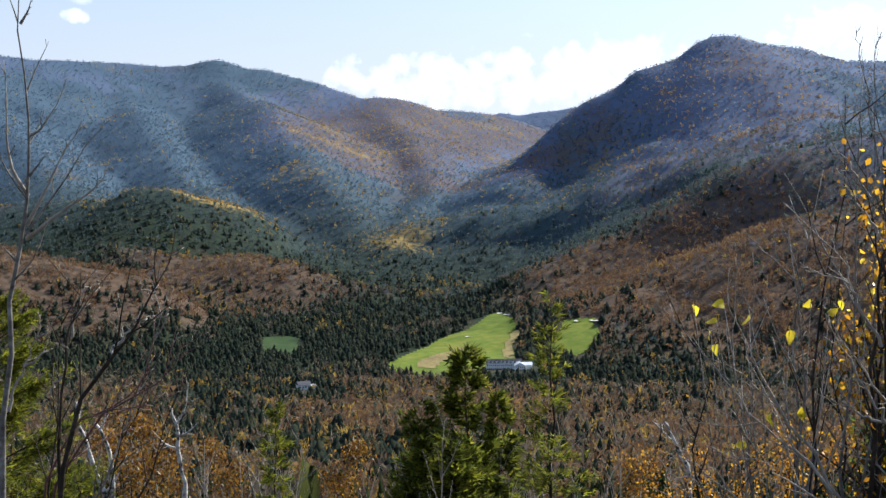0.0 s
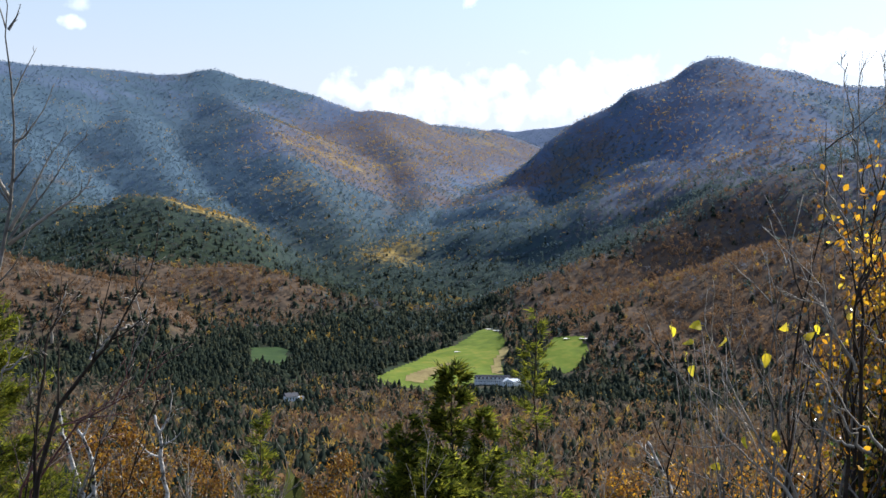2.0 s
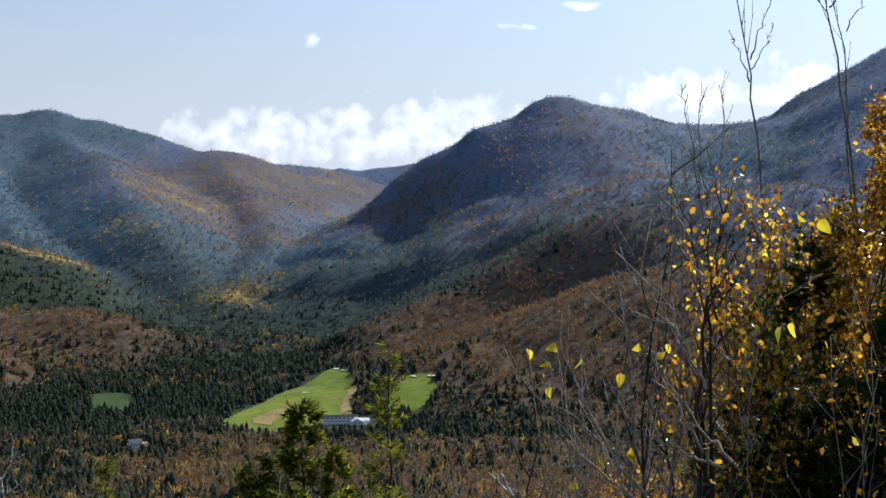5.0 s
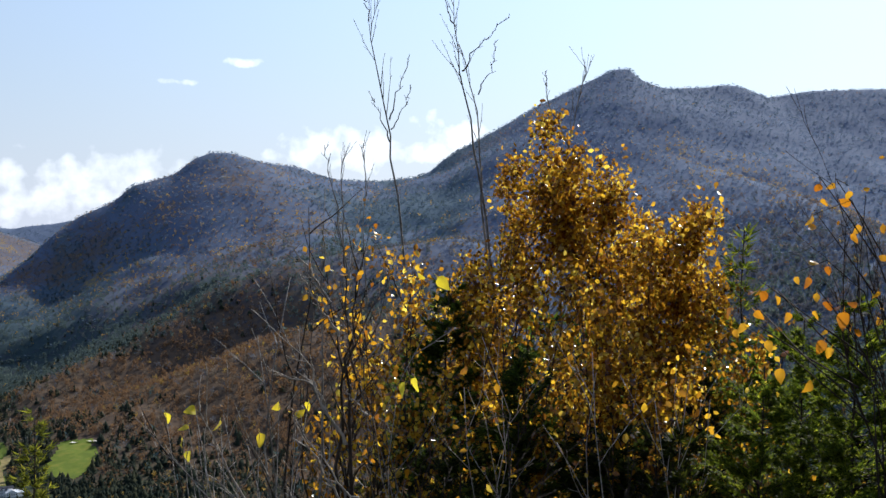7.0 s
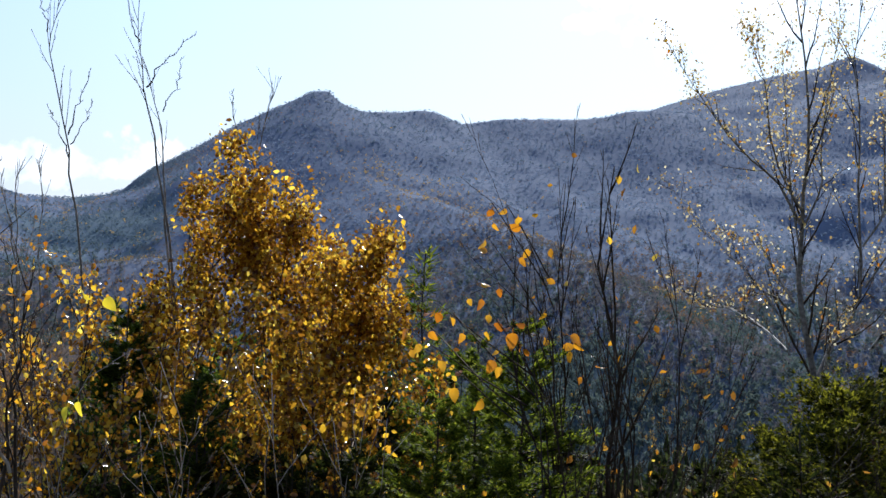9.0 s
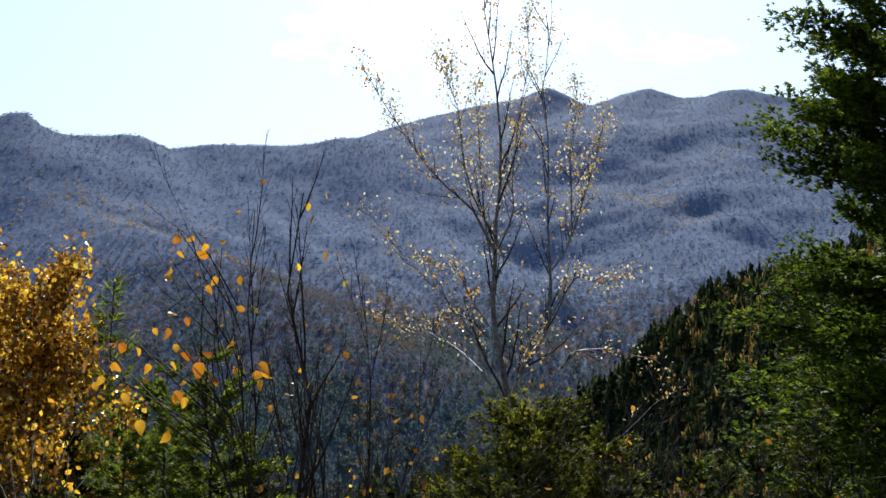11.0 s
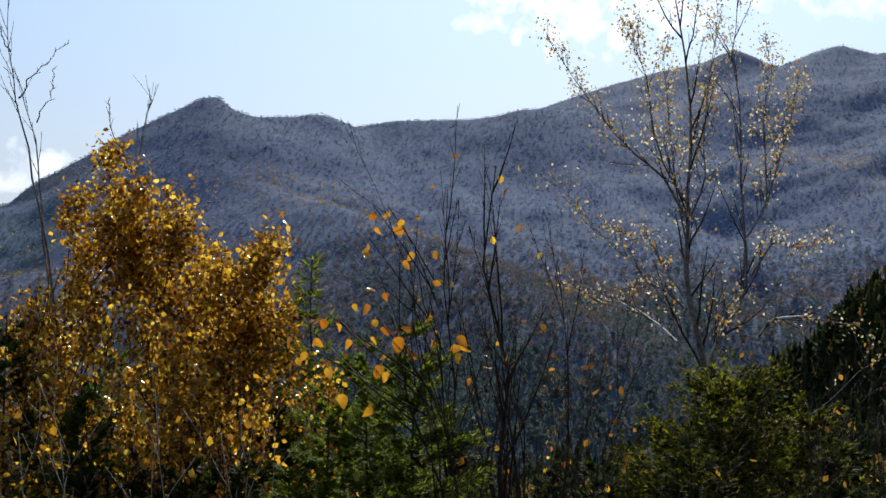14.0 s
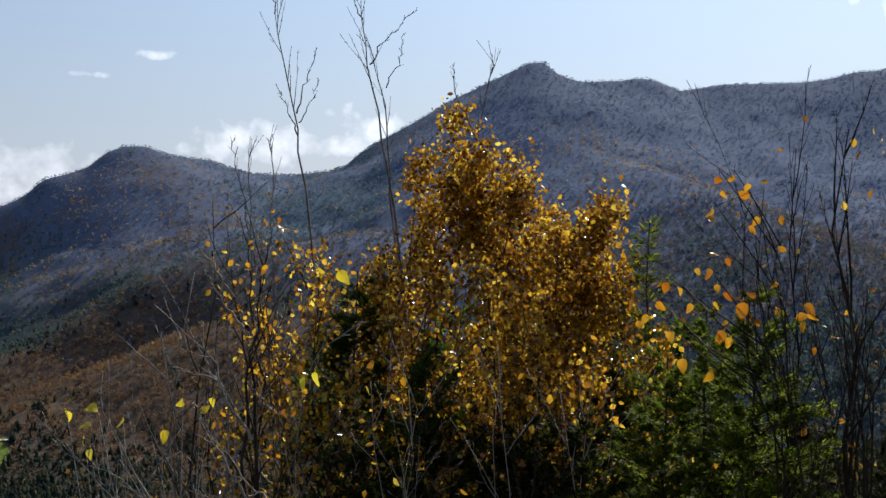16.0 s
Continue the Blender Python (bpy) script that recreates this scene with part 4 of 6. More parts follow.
# granite ledges on the mountains: bearing, distance, size, seed
for az, dist, size, seed in ((-29.3, 3310, 14, 1), (-29.7, 3270, 9, 2), (-12.1, 2930, 20, 3), (-12.6, 2990, 12, 4), (7.0, 3290, 18, 5), (8.1, 3080, 16, 6), (-16.4, 3100, 10, 7), (6.4, 3230, 12, 8)):
    g = np.random.default_rng(seed)
    bm = bmesh.new()
    bmesh.ops.create_icosphere(bm, subdivisions=2, radius=1.0)
    for v in bm.verts:
        v.co = Vector((v.co.x * size * g.uniform(0.7, 1.2), v.co.y * size * 0.5 * g.uniform(0.7, 1.2), v.co.z * size * 0.45 * g.uniform(0.6, 1.2)))
    me = bpy.data.meshes.new("granite_ledge")
    bm.to_mesh(me)
    bm.free()
    me.materials.append(ROCK)
    ledge = new("granite_ledge", me)
    ledge.location = spot(az, dist) - Vector((0, 0, size * 0.3))
    ledge.rotation_euler = (0.3, 0, radians(az))
    tagged(ledge, "pale bare granite ledge on the wooded mountain", "rock", "granite ledges")

# ---- trees and shrubs near the lookout ----


def tube(shape, pts, radii, sides=5):
    pts = np.asarray(pts, float)
    n = len(pts)
    run = np.gradient(pts, axis=0)
    run /= np.linalg.norm(run, axis=1, keepdims=True) + 1e-9
    ref = np.array([1.0, 0.13, 0.07]) if abs(run[0][2]) > 0.7 else np.array([0.05, 0.1, 1.0])
    side = np.cross(run, ref)
    side /= np.linalg.norm(side, axis=1, keepdims=True) + 1e-9
    up = np.cross(side, run)
    ang = np.arange(sides) * math.tau / sides
    ring = pts[:, None] + np.asarray(radii)[:, None, None] * (np.cos(ang)[None, :, None] * side[:, None] + np.sin(ang)[None, :, None] * up[:, None])
    f = [(i * sides + k, i * sides + (k + 1) % sides, (i + 1) * sides + (k + 1) % sides, (i + 1) * sides + k) for i in range(n - 1) for k in range(sides)]
    shape.add(ring.reshape(-1, 3), f + [tuple(range((n - 1) * sides, n * sides))])


def unit(v):
    return v / (np.linalg.norm(v) + 1e-9)


def limb_path(g, p, d, length, wiggle, lift, segs):
    pts = [np.array(p, float)]
    d = unit(np.array(d, float))
    for _ in range(segs):
        d = unit(d + g.normal(0, wiggle, 3) + np.array([0, 0, lift]))
        pts.append(pts[-1] + d * length / segs)
    return np.array(pts)


def grow(wood_shape, twig_shape, tips, g, p, d, length, r, level, spec):
    """A limb with its side limbs. spec: kids, angle, ratio, wiggle, lift, levels."""
    segs = 7 if level == 0 else 5 if level == 1 else 4
    pts = limb_path(g, p, d, length, spec["wiggle"], spec["lift"], segs)
    clothe(wood_shape, twig_shape, tips, g, pts, r, level, spec)


def clothe(wood_shape, twig_shape, tips, g, pts, r, level, spec):
    """Skins a limb's line and lets side limbs grow from it."""
    pts = np.asarray(pts, float)
    segs = len(pts) - 1
    length = np.linalg.norm(np.diff(pts, axis=0), axis=1).sum()
    radii = r * np.linspace(1, 0.28 if level == 0 else 0.22, segs + 1)
    tube(wood_shape if level < 2 else twig_shape, pts, np.maximum(radii, 0.0016), 6 if level == 0 else 4 if level == 1 else 3)
    if level >= spec["levels"] - 1:
        tips.extend((pts[i], pts[i] - pts[i - 1]) for i in range(1, len(pts)))
    if level + 1 >= spec["levels"]:
        return
    kids = max(2, int(spec["kids"][level] * g.uniform(0.8, 1.2)))
    start = spec["start"] if level == 0 else 0.15
    for k in range(kids):
        u = start + (0.98 - start) * (k + g.uniform(0, 0.9)) / kids
        i = min(int(u * segs), segs - 1)
        q = pts[i] + (pts[i + 1] - pts[i]) * (u * segs - i)
        axis = unit(pts[i + 1] - pts[i])
        out = unit(np.cross(axis, g.normal(size=3)))
        a = radians(spec["angle"] * g.uniform(0.6, 1.3))
        d = axis * math.cos(a) + out * math.sin(a)
        size = length * spec["ratio"] * g.uniform(0.55, 1.15) * (1.05 - 0.6 * u)
        grow(wood_shape, twig_shape, tips, g, q, d, size, max(r * 0.5 * (1 - 0.55 * u), 0.0018), level + 1, spec)


LEAF_V = np.array([(0, 0, 0), (0.34, 0.38, 0.07), (0.26, 0.72, 0.05), (0, 1, -0.06), (-0.26, 0.72, 0.05), (-0.34, 0.38, 0.07), (0, 0.5, -0.03)])
LEAF_F = np.array([(0, 1, 6), (1, 2, 6), (2, 3, 6), (3, 4, 6), (4, 5, 6), (5, 0, 6)])


def turns(g, n, droop=0.5):
    """Random frames for n leaves, most of them hanging a little."""
    y = g.normal(size=(n, 3))
    y[:, 2] -= droop * 1.6
    y /= np.linalg.norm(y, axis=1, keepdims=True)
    z = g.normal(size=(n, 3))
    x = np.cross(y, z)
    x /= np.linalg.norm(x, axis=1, keepdims=True)
    return np.stack([x, y, np.cross(x, y)], 1)


def foliage(name, tips, g, count, size, material, scatter=0.04, droop=0.5):
    pts = np.array([t[0] for t in tips])
    rise = (pts[:, 2] - pts[:, 2].min()) / (np.ptp(pts[:, 2]) + 1e-6)
    odds = 0.03 + rise**1.9
    at = pts[g.choice(len(pts), count, p=odds / odds.sum())] + g.normal(0, scatter, (count, 3))
    rot = turns(g, count, droop)
    s = size * g.uniform(0.55, 1.25, (count, 1, 1))
    v = at[:, None] + np.einsum("lk,nkj->nlj", LEAF_V, rot) * s
    f = (LEAF_F[None] + (np.arange(count) * len(LEAF_V))[:, None, None]).reshape(-1, 3)
    return array_mesh(name, v.reshape(-1, 3), f, material)


LEAF_MESH = {}


def single_leaf(parent, at, g, size, material, droop=0.8):
    """One leaf that can be picked out, as a part of its plant."""
    key = material.name
    if key not in LEAF_MESH:
        # an ovate blade, folded along the midrib and curling at the tip, on a short stalk
        rows = [(y, 0.40 * math.sin(math.pi * min(1, y**0.72)) ** 0.8 * (1 - 0.25 * y)) for y in (0.0, 0.1, 0.24, 0.4, 0.56, 0.72, 0.86, 1.0)]
        blade = [(x * w, y, 0.22 * abs(x) * w * (1.3 - y) - 0.42 * y * y + 0.03 * math.sin(9 * y) * x) for y, w in rows for x in (-1, -0.5, 0, 0.5, 1)]
        faces = [(5 * r + c, 5 * r + c + 1, 5 * r + c + 6, 5 * r + c + 5) for r in range(7) for c in range(4)]
        stalk = [(-0.012, 0, 0), (0.012, 0, 0), (0.012, -0.3, 0.06), (-0.012, -0.3, 0.06)]
        LEAF_MESH[key] = array_mesh("leaf", np.array(blade + stalk), np.array(faces + [(40, 41, 42, 43)]), material)
    ob = new("leaf", LEAF_MESH[key])
    ob.parent = parent
    # a blade tends to turn its face to the light
    rot = max(turns(g, 2, droop), key=lambda r: abs(r[2] @ np.array(toward(SUN_AZ, 0))))
    m = Matrix(rot.T.tolist())
    ob.matrix_basis = Matrix.Translation(Vector(at)) @ m.to_4x4() @ Matrix.Scale(size, 4)
    return ob


SAPLING = {"kids": (15, 5), "angle": 31, "ratio": 0.27, "wiggle": 0.05, "lift": 0.06, "levels": 3, "start": 0.12}
SHRUB = {"kids": (8, 5), "angle": 38, "ratio": 0.42, "wiggle": 0.09, "lift": 0.05, "levels": 3, "start": 0.15}
THIN = {"kids": (6, 3), "angle": 40, "ratio": 0.3, "wiggle": 0.1, "lift": 0.05, "levels": 3, "start": 0.3}


def stem_tree(name, seed, base, top, radius, spec, bark, twigs, label, category, leaf=None, leaves=0, leaf_size=0.05, picked=0, picked_leaf=None, group="", stems=1, scatter=0.045, split=True):
    """A leafy or bare tree whose trunk runs from base to top (places in the world)."""
    g = np.random.default_rng(seed)
    t = thing(name, base, label, category, group)
    rise = np.array(top) - np.array(base)
    tips = []
    branches = Shape()
    for k in range(stems):
        trunk = Shape()
        span = rise * (1 if k == 0 else g.uniform(0.65, 0.92))
        off = np.array([0, 0, -0.1]) if k == 0 else np.array([*g.normal(0, 0.06, 2), -0.1])
        lean = np.zeros(3) if k == 0 else np.array([*g.normal(0, spec.get("lean", 0.08) * np.linalg.norm(rise), 2), 0])
        n = 8
        u = np.linspace(0, 1, n + 1)[:, None]
        bow = np.sin(u * math.pi * int(g.integers(1, 4))) * g.normal(0, 0.02 * spec.get("bow", 1.0) * np.linalg.norm(rise), 3) * np.array([1, 1, 0])
        pts = off + u * span + lean * u**1.4 + bow + g.normal(0, 0.009 * np.linalg.norm(rise), (n + 1, 3)) * np.array([1, 1, 0.2])
        limbs = []
        skin(trunk, limbs, branches, tips, g, pts, radius * (1 if k == 0 else 0.75), spec)
        stem = part("trunk", trunk, bark, t)
        hang(limbs, bark, t, split)
    tagged(part("twig_mass", branches, twigs, t), kind="stuff")
    if leaves:
        tagged(part("foliage", foliage("foliage", tips, g, leaves, leaf_size, leaf, scatter), leaf, t), kind="stuff")
    for k in range(picked):
        q = tips[int(g.integers(0, len(tips)))][0] + g.normal(0, scatter, 3)
        single_leaf(t, q, g, leaf_size * g.uniform(0.75, 1.15), picked_leaf)
    return t


def hang(limbs, bark, parent, split=True):
    """Each limb as a part, or all joined where they are too fine to tell apart."""
    if split:
        for s in limbs:
            part("limb", s, bark, parent)
        return
    rest = Shape()
    for s in limbs:
        rest.add(np.concatenate(s.v), s.f)
    tagged(part("limb_mass", rest, bark, parent), kind="stuff")


def skin(trunk, limbs, twigs, tips, g, pts, r, spec):
    """A trunk of its own mesh, its limbs in another, its twigs in a third."""
    segs = len(pts) - 1
    length = np.linalg.norm(np.diff(pts, axis=0), axis=1).sum()
    tube(trunk, pts, np.maximum(r * (0.1 + 0.9 * np.linspace(1, 0, segs + 1) ** 1.25), 0.002), 7)
    kids = int(spec["kids"][0])
    for k in range(kids):
        u = spec["start"] + (0.99 - spec["start"]) * (k + g.uniform(0, 0.9)) / kids
        i = min(int(u * segs), segs - 1)
        q = pts[i] + (pts[i + 1] - pts[i]) * (u * segs - i)
        axis = unit(pts[i + 1] - pts[i])
        out = unit(np.cross(axis, g.normal(size=3)))
        a = radians(spec["angle"] * g.uniform(0.6, 1.3))
        size = length * spec["ratio"] * g.uniform(0.55, 1.15) * (1.05 - 0.6 * u)
        limbs.append(Shape())
        grow(limbs[-1], twigs, tips, g, q, axis * math.cos(a) + out * math.sin(a), size, max(r * 0.45 * (1 - 0.5 * u), 0.0025), 1, spec)


def conifer(name, seed, base, height, reach, needles, bark, label, sprays=1.0, gap=0.16, spray_len=0.16, droop=0.12, bare_low=0.05, sparse=0.0, lean=(0, 0), group="", blade=0.07, crown=0.75, fluff=0.05):
    """A spruce or fir: trunk, whorls of boughs, and flat sprays of needles along them."""
    g = np.random.default_rng(seed)
    t = thing(name, base, label, "tree", group)
    trunk, boughs = Shape(), Shape()
    n = 10
    u = np.linspace(0, 1, n + 1)
    line = np.stack([u * lean[0] + g.normal(0, 0.004 * height, n + 1), u * lean[1] + g.normal(0, 0.004 * height, n + 1), u * height - 0.1 * (1 - u)], -1)
    tube(trunk, line, np.maximum(height * 0.0085 * (1 - u) ** 0.9, 0.004), 7)
    centres, along, sizes = [], [], []
    z = bare_low * height
    while z < height * 0.985:
        f = z / height
        for k in range(int(g.integers(4, 7))):
            if g.uniform() < sparse:
                continue
            a = g.uniform(0, math.tau)
            full = reach * (1 - f) ** crown * g.uniform(0.6, 1.15) + 0.05 * reach
            tilt = -droop + 0.75 * f**2 + g.normal(0, 0.12)
            start = np.array([np.interp(f, u, line[:, 0]), np.interp(f, u, line[:, 1]), z + g.normal(0, gap * 0.3)])
            d = np.array([math.cos(a), math.sin(a), tilt])
            pts = limb_path(g, start, d, full, 0.05, 0.035, 5)
            tube(boughs, pts, np.maximum(0.012 * full * np.linspace(1, 0.25, 6), 0.002), 3)
            count = max(3, int(full / spray_len * 5.5 * sprays))
            s = g.uniform(0.12, 1, count) ** 0.8
            i = np.minimum((s * 5).astype(int), 4)
            q = pts[i] + (pts[i + 1] - pts[i]) * (s * 5 - i)[:, None]
            way = unit(pts[-1] - pts[0])
            sidew = unit(np.cross(way, [0, 0, 1]))
            sign = g.choice([-1, 1], count)[:, None]
            dirs = way * g.uniform(0.3, 1.0, (count, 1)) + sidew * sign * g.uniform(0.1, 1.0, (count, 1)) + np.array([0, 0, 1]) * g.normal(-0.05, 0.28, (count, 1))
            dirs /= np.linalg.norm(dirs, axis=1, keepdims=True)
            centres.append(q + g.normal(0, fluff * min(full, 1.5), (count, 3)))
            along.append(dirs)
            sizes.append(spray_len * g.uniform(0.6, 1.5, count) * (1.15 - 0.4 * s))
        z += gap * g.uniform(0.7, 1.3)
    c, d, s = np.concatenate(centres), np.concatenate(along), np.concatenate(sizes)
    m = len(c)
    w = np.cross(d, g.normal(size=(m, 3)) * 0.5 + np.array([0, 0, 1.0]))
    w /= np.linalg.norm(w, axis=1, keepdims=True) + 1e-9
    up = np.cross(w, d)
    S = s[:, None]
    rows = []
    for lean_w, lean_u, size in ((0.0, 0.06, 1.0), (0.55, -0.05, 0.8), (-0.55, -0.05, 0.8), (0.12, 0.45, 0.7)):
        way = d + w * lean_w + up * lean_u
        way /= np.linalg.norm(way, axis=1, keepdims=True)
        flat = np.cross(way, up if lean_u < 0.2 else w)
        flat /= np.linalg.norm(flat, axis=1, keepdims=True) + 1e-9
        rows += [c + way * S * size * 0.1 - flat * S * blade, c + way * S * size, c + way * S * size * 0.3 + flat * S * blade]
    v = np.stack(rows, 1)
    faces = (np.arange(12).reshape(4, 3)[None] + (np.arange(m) * 12)[:, None, None]).reshape(-1, 3)
    part("trunk", trunk, bark, t)
    tagged(part("bough_mass", boughs, bark, t), kind="stuff")
    tagged(part("needle_mass", array_mesh("needle_mass", v.reshape(-1, 3), faces, needles, False), needles, t), kind="stuff")
    return t


# golden birch saplings in a clump: bearing, distance, height angle of the top, leaves
GOLDEN = [(-25.3, 9.2, 6.2, 620), (-26.3, 9.0, 6.1, 700), (-27.3, 9.3, 6.0, 640), (-28.7, 9.2, 5.8, 560), (-29.5, 9.0, 5.0, 600), (-28.9, 8.8, 3.6, 520), (-30.6, 9.3, 4.0, 520), (-32.4, 8.8, 4.9, 760), (-32.0, 8.9, 4.0, 520), (-31.4, 8.7, 3.0, 520), (-33.7, 9.0, 2.4, 420),
          (-23.4, 8.8, 2.6, 330), (-21.2, 8.7, 1.4, 260), (-19.4, 8.5, -1.0, 200), (-25.2, 8.2, -0.6, 420), (-28.0, 8.0, 1.0, 460), (-30.4, 8.0, -0.8, 420), (-34.8, 8.2, -1.8, 260), (-26.9, 7.6, -3.0, 320), (-32.3, 7.6, -2.6, 320), (-22.0, 7.9, -4.0, 200), (-19.3, 7.6, -0.4, 200), (-19.0, 7.4, -2.6, 200), (-20.2, 7.8, -4.6, 240), (-21.4, 8.0, 0.2, 280)]
for k, (az, dist, el, count) in enumerate(GOLDEN):
    stem_tree("birch_sapling", 100 + k, spot(az + 1.2, dist), air(az + 1.2, el - (3.1 if az > -29.6 and el > 2 else 2.2 if az > -29.5 else 3.6 if el > 2 else 2.4), dist), 0.024, SAPLING, DARK_BARK, DARK_BARK,
              "slender birch sapling thick with golden-brown autumn leaves", "sapling", LEAF_GOLD, int(count * (4.8 if el > 2 else 2.6 if dist < 8.3 and az < -21.0 else 2.0)), 0.040, 8, LEAF_AMBER, "golden birch saplings", scatter=0.065)

# bare shrub stems below the mountain, with a few yellow leaves at their tips
for k, (a0, a1, dist, el, stems) in enumerate([(-13.6, -15.2, 7.0, -0.6, 3), (-15.2, -16.4, 7.2, -2.0, 2), (-16.8, -17.6, 7.4, 0.5, 2), (-14.6, -15.9, 7.0, 2.6, 1), (-16.4, -17.0, 7.1, 3.4, 1), (-12.2, -10.4, 6.6, -6.6, 2), (-15.6, -14.0, 6.7, -3.0, 1)]):
    stem_tree("bare_shrub", 150 + k, spot(a0, dist), air(a1, el, dist), 0.018, THIN, DARK_BARK if k % 2 else BARK, BARK, "leafless grey shrub with thin branching stems", "shrub", LEAF_ORANGE, 6, 0.026, group="bare shrubs", stems=stems)
q = stem_tree("leafy_shrub", 160, spot(-14.6, 6.4), air(-11.2, -7.0, 6.4), 0.012, SHRUB, BARK, BARK, "thin bare shrub with a few bright yellow leaves", "shrub", stems=3)
g = np.random.default_rng(161)
for az, el in ((-10.2, -7.1), (-11.4, -7.0), (-11.1, -7.6), (-12.4, -7.4), (-10.9, -8.2), (-11.1, -8.7), (-14.8, -6.8), (-15.5, -7.3), (-16.0, -6.7), (-14.0, -8.0), (-16.9, -7.7), (-13.3, -11.5), (-14.5, -11.4), (-14.6, -11.6), (-12.4, -12.8)):
    p = air(az, el, 6.5)
    single_leaf(q, p - q.location, g, g.uniform(0.05, 0.072), LEAF_YELLOW)
    twig = Shape()
    end = np.array(p - q.location)
    root = end * 0.55 + np.array([g.normal(0, 0.05), g.normal(0, 0.05), -0.25])
    tube(twig, [root, (root + end) / 2 + g.normal(0, 0.03, 3), end], [0.005, 0.003, 0.0018], 4)
    part("twig", twig, BARK, q)
# forked grey shrubs on either side of the valley view
TWIGGY = {"kids": (6, 3), "angle": 36, "ratio": 0.24, "wiggle": 0.1, "lift": 0.05, "levels": 3, "start": 0.25}


def limb_shrub(name, seed, base, dist, lines, label, category, twig, spec=TWIGGY):
    """A shrub or tree given by the lines of its limbs: bark, thickness, then bearings and height angles."""
    g = np.random.default_rng(seed)
    t = thing(name, base, label, category)
    tips, twigs = [], Shape()
    for bark, r, line in lines:
        depth = dist + g.normal(0, 0.15)
        pts = np.array([np.array(air(a, h, depth)) - np.array(base) for a, h in line])
        if line[0][1] < -12.5:
            pts = np.concatenate([[pts[0] * 0.15 + np.array([0, 0, -0.05])], pts])
        fine = np.array([[np.interp(s, np.arange(len(pts)), pts[:, c]) for c in range(3)] for s in np.linspace(0, len(pts) - 1, 13)]) + g.normal(0, 0.008, (13, 3))
        stem, limbs = Shape(), []
        skin(stem, limbs, twigs, tips, g, fine, r, spec)
        part("stem", stem, bark, t)
        hang(limbs, bark, t)
    tagged(part("twig_mass", twigs, twig, t), kind="stuff")
    return t


limb_shrub("bare_shrub", 155, spot(-17.6, 6.4), 6.5, [
    (DARK_BARK, 0.016, [(-18.0, -14.9), (-17.8, -10.8), (-17.8, -7.5), (-17.5, -5.0), (-17.8, -3.3), (-18.1, -1.5), (-18.3, 0.1)]),
    (DARK_BARK, 0.014, [(-17.3, -15.0), (-17.3, -9.4), (-17.4, -6.1), (-17.3, -4.5), (-17.0, -2.7), (-16.7, -1.0)]),
    (DARK_BARK, 0.008, [(-17.5, -5.4), (-17.9, -3.3), (-18.5, -1.9)]),
    (DARK_BARK, 0.011, [(-15.0, -15.2), (-15.1, -12.3), (-15.3, -10.7), (-15.6, -9.3), (-16.0, -7.6)]),
    (GREY_BARK, 0.013, [(-16.4, -15.2), (-15.0, -13.0), (-13.3, -10.8), (-12.5, -8.9), (-11.7, -7.3), (-11.4, -6.7)]),
    (GREY_BARK, 0.012, [(-16.2, -15.2), (-14.9, -13.3), (-13.6, -12.4), (-12.4, -11.5), (-12.0, -10.6), (-11.8, -9.5)]),
    (GREY_BARK, 0.010, [(-18.9, -14.4), (-17.3, -13.1), (-15.9, -12.5)]),
    (GREY_BARK, 0.010, [(-18.1, -11.8), (-17.4, -11.0), (-16.0, -8.5), (-15.3, -7.2)]),
    (GREY_BARK, 0.009, [(-18.8, -11.6), (-17.2, -10.1), (-15.5, -7.4)]),
    (GREY_BARK, 0.009, [(-17.6, -8.5), (-16.7, -7.1), (-16.3, -5.7), (-15.7, -4.6), (-13.7, -2.8)]),
    (GREY_BARK, 0.007, [(-16.7, -7.1), (-16.2, -6.0), (-14.8, -5.5), (-14.4, -5.3)]),
    (GREY_BARK, 0.008, [(-17.3, -3.8), (-16.3, -2.5), (-15.6, -1.2)]),
    (GREY_BARK, 0.008, [(-16.9, -2.3), (-15.8, -0.7), (-15.1, 0.5)]),
    (GREY_BARK, 0.008, [(-18.6, -7.5), (-17.5, -6.3)]),
    (GREY_BARK, 0.010, [(-15.7, -15.3), (-13.6, -13.8), (-12.3, -13.1)]),
    (GREY_BARK, 0.010, [(-12.4, -15.5), (-12.4, -12.9), (-12.2, -11.1)]),
    (GREY_BARK, 0.007, [(-17.5, -11.6), (-16.3, -11.0), (-15.1, -10.7)]),
    (GREY_BARK, 0.007, [(-12.7, -15.5), (-10.2, -13.5), (-9.4, -12.8)]),
    (DARK_BARK, 0.008, [(-18.6, -7.5), (-17.7, -4.7), (-17.4, -0.6), (-17.1, 1.1)]),
], "tangled leafless shrub with pale grey crossing limbs", "shrub", GREY_BARK)
g = np.random.default_rng(163)
q = stem_tree("leafy_shrub", 162, spot(-18.6, 6.3), air(-18.3, -1.5, 6.3), 0.010, SHRUB, DARK_BARK, DARK_BARK, "thin shrub hung with small golden leaves", "shrub", LEAF_GOLD, 60, 0.035, stems=2)
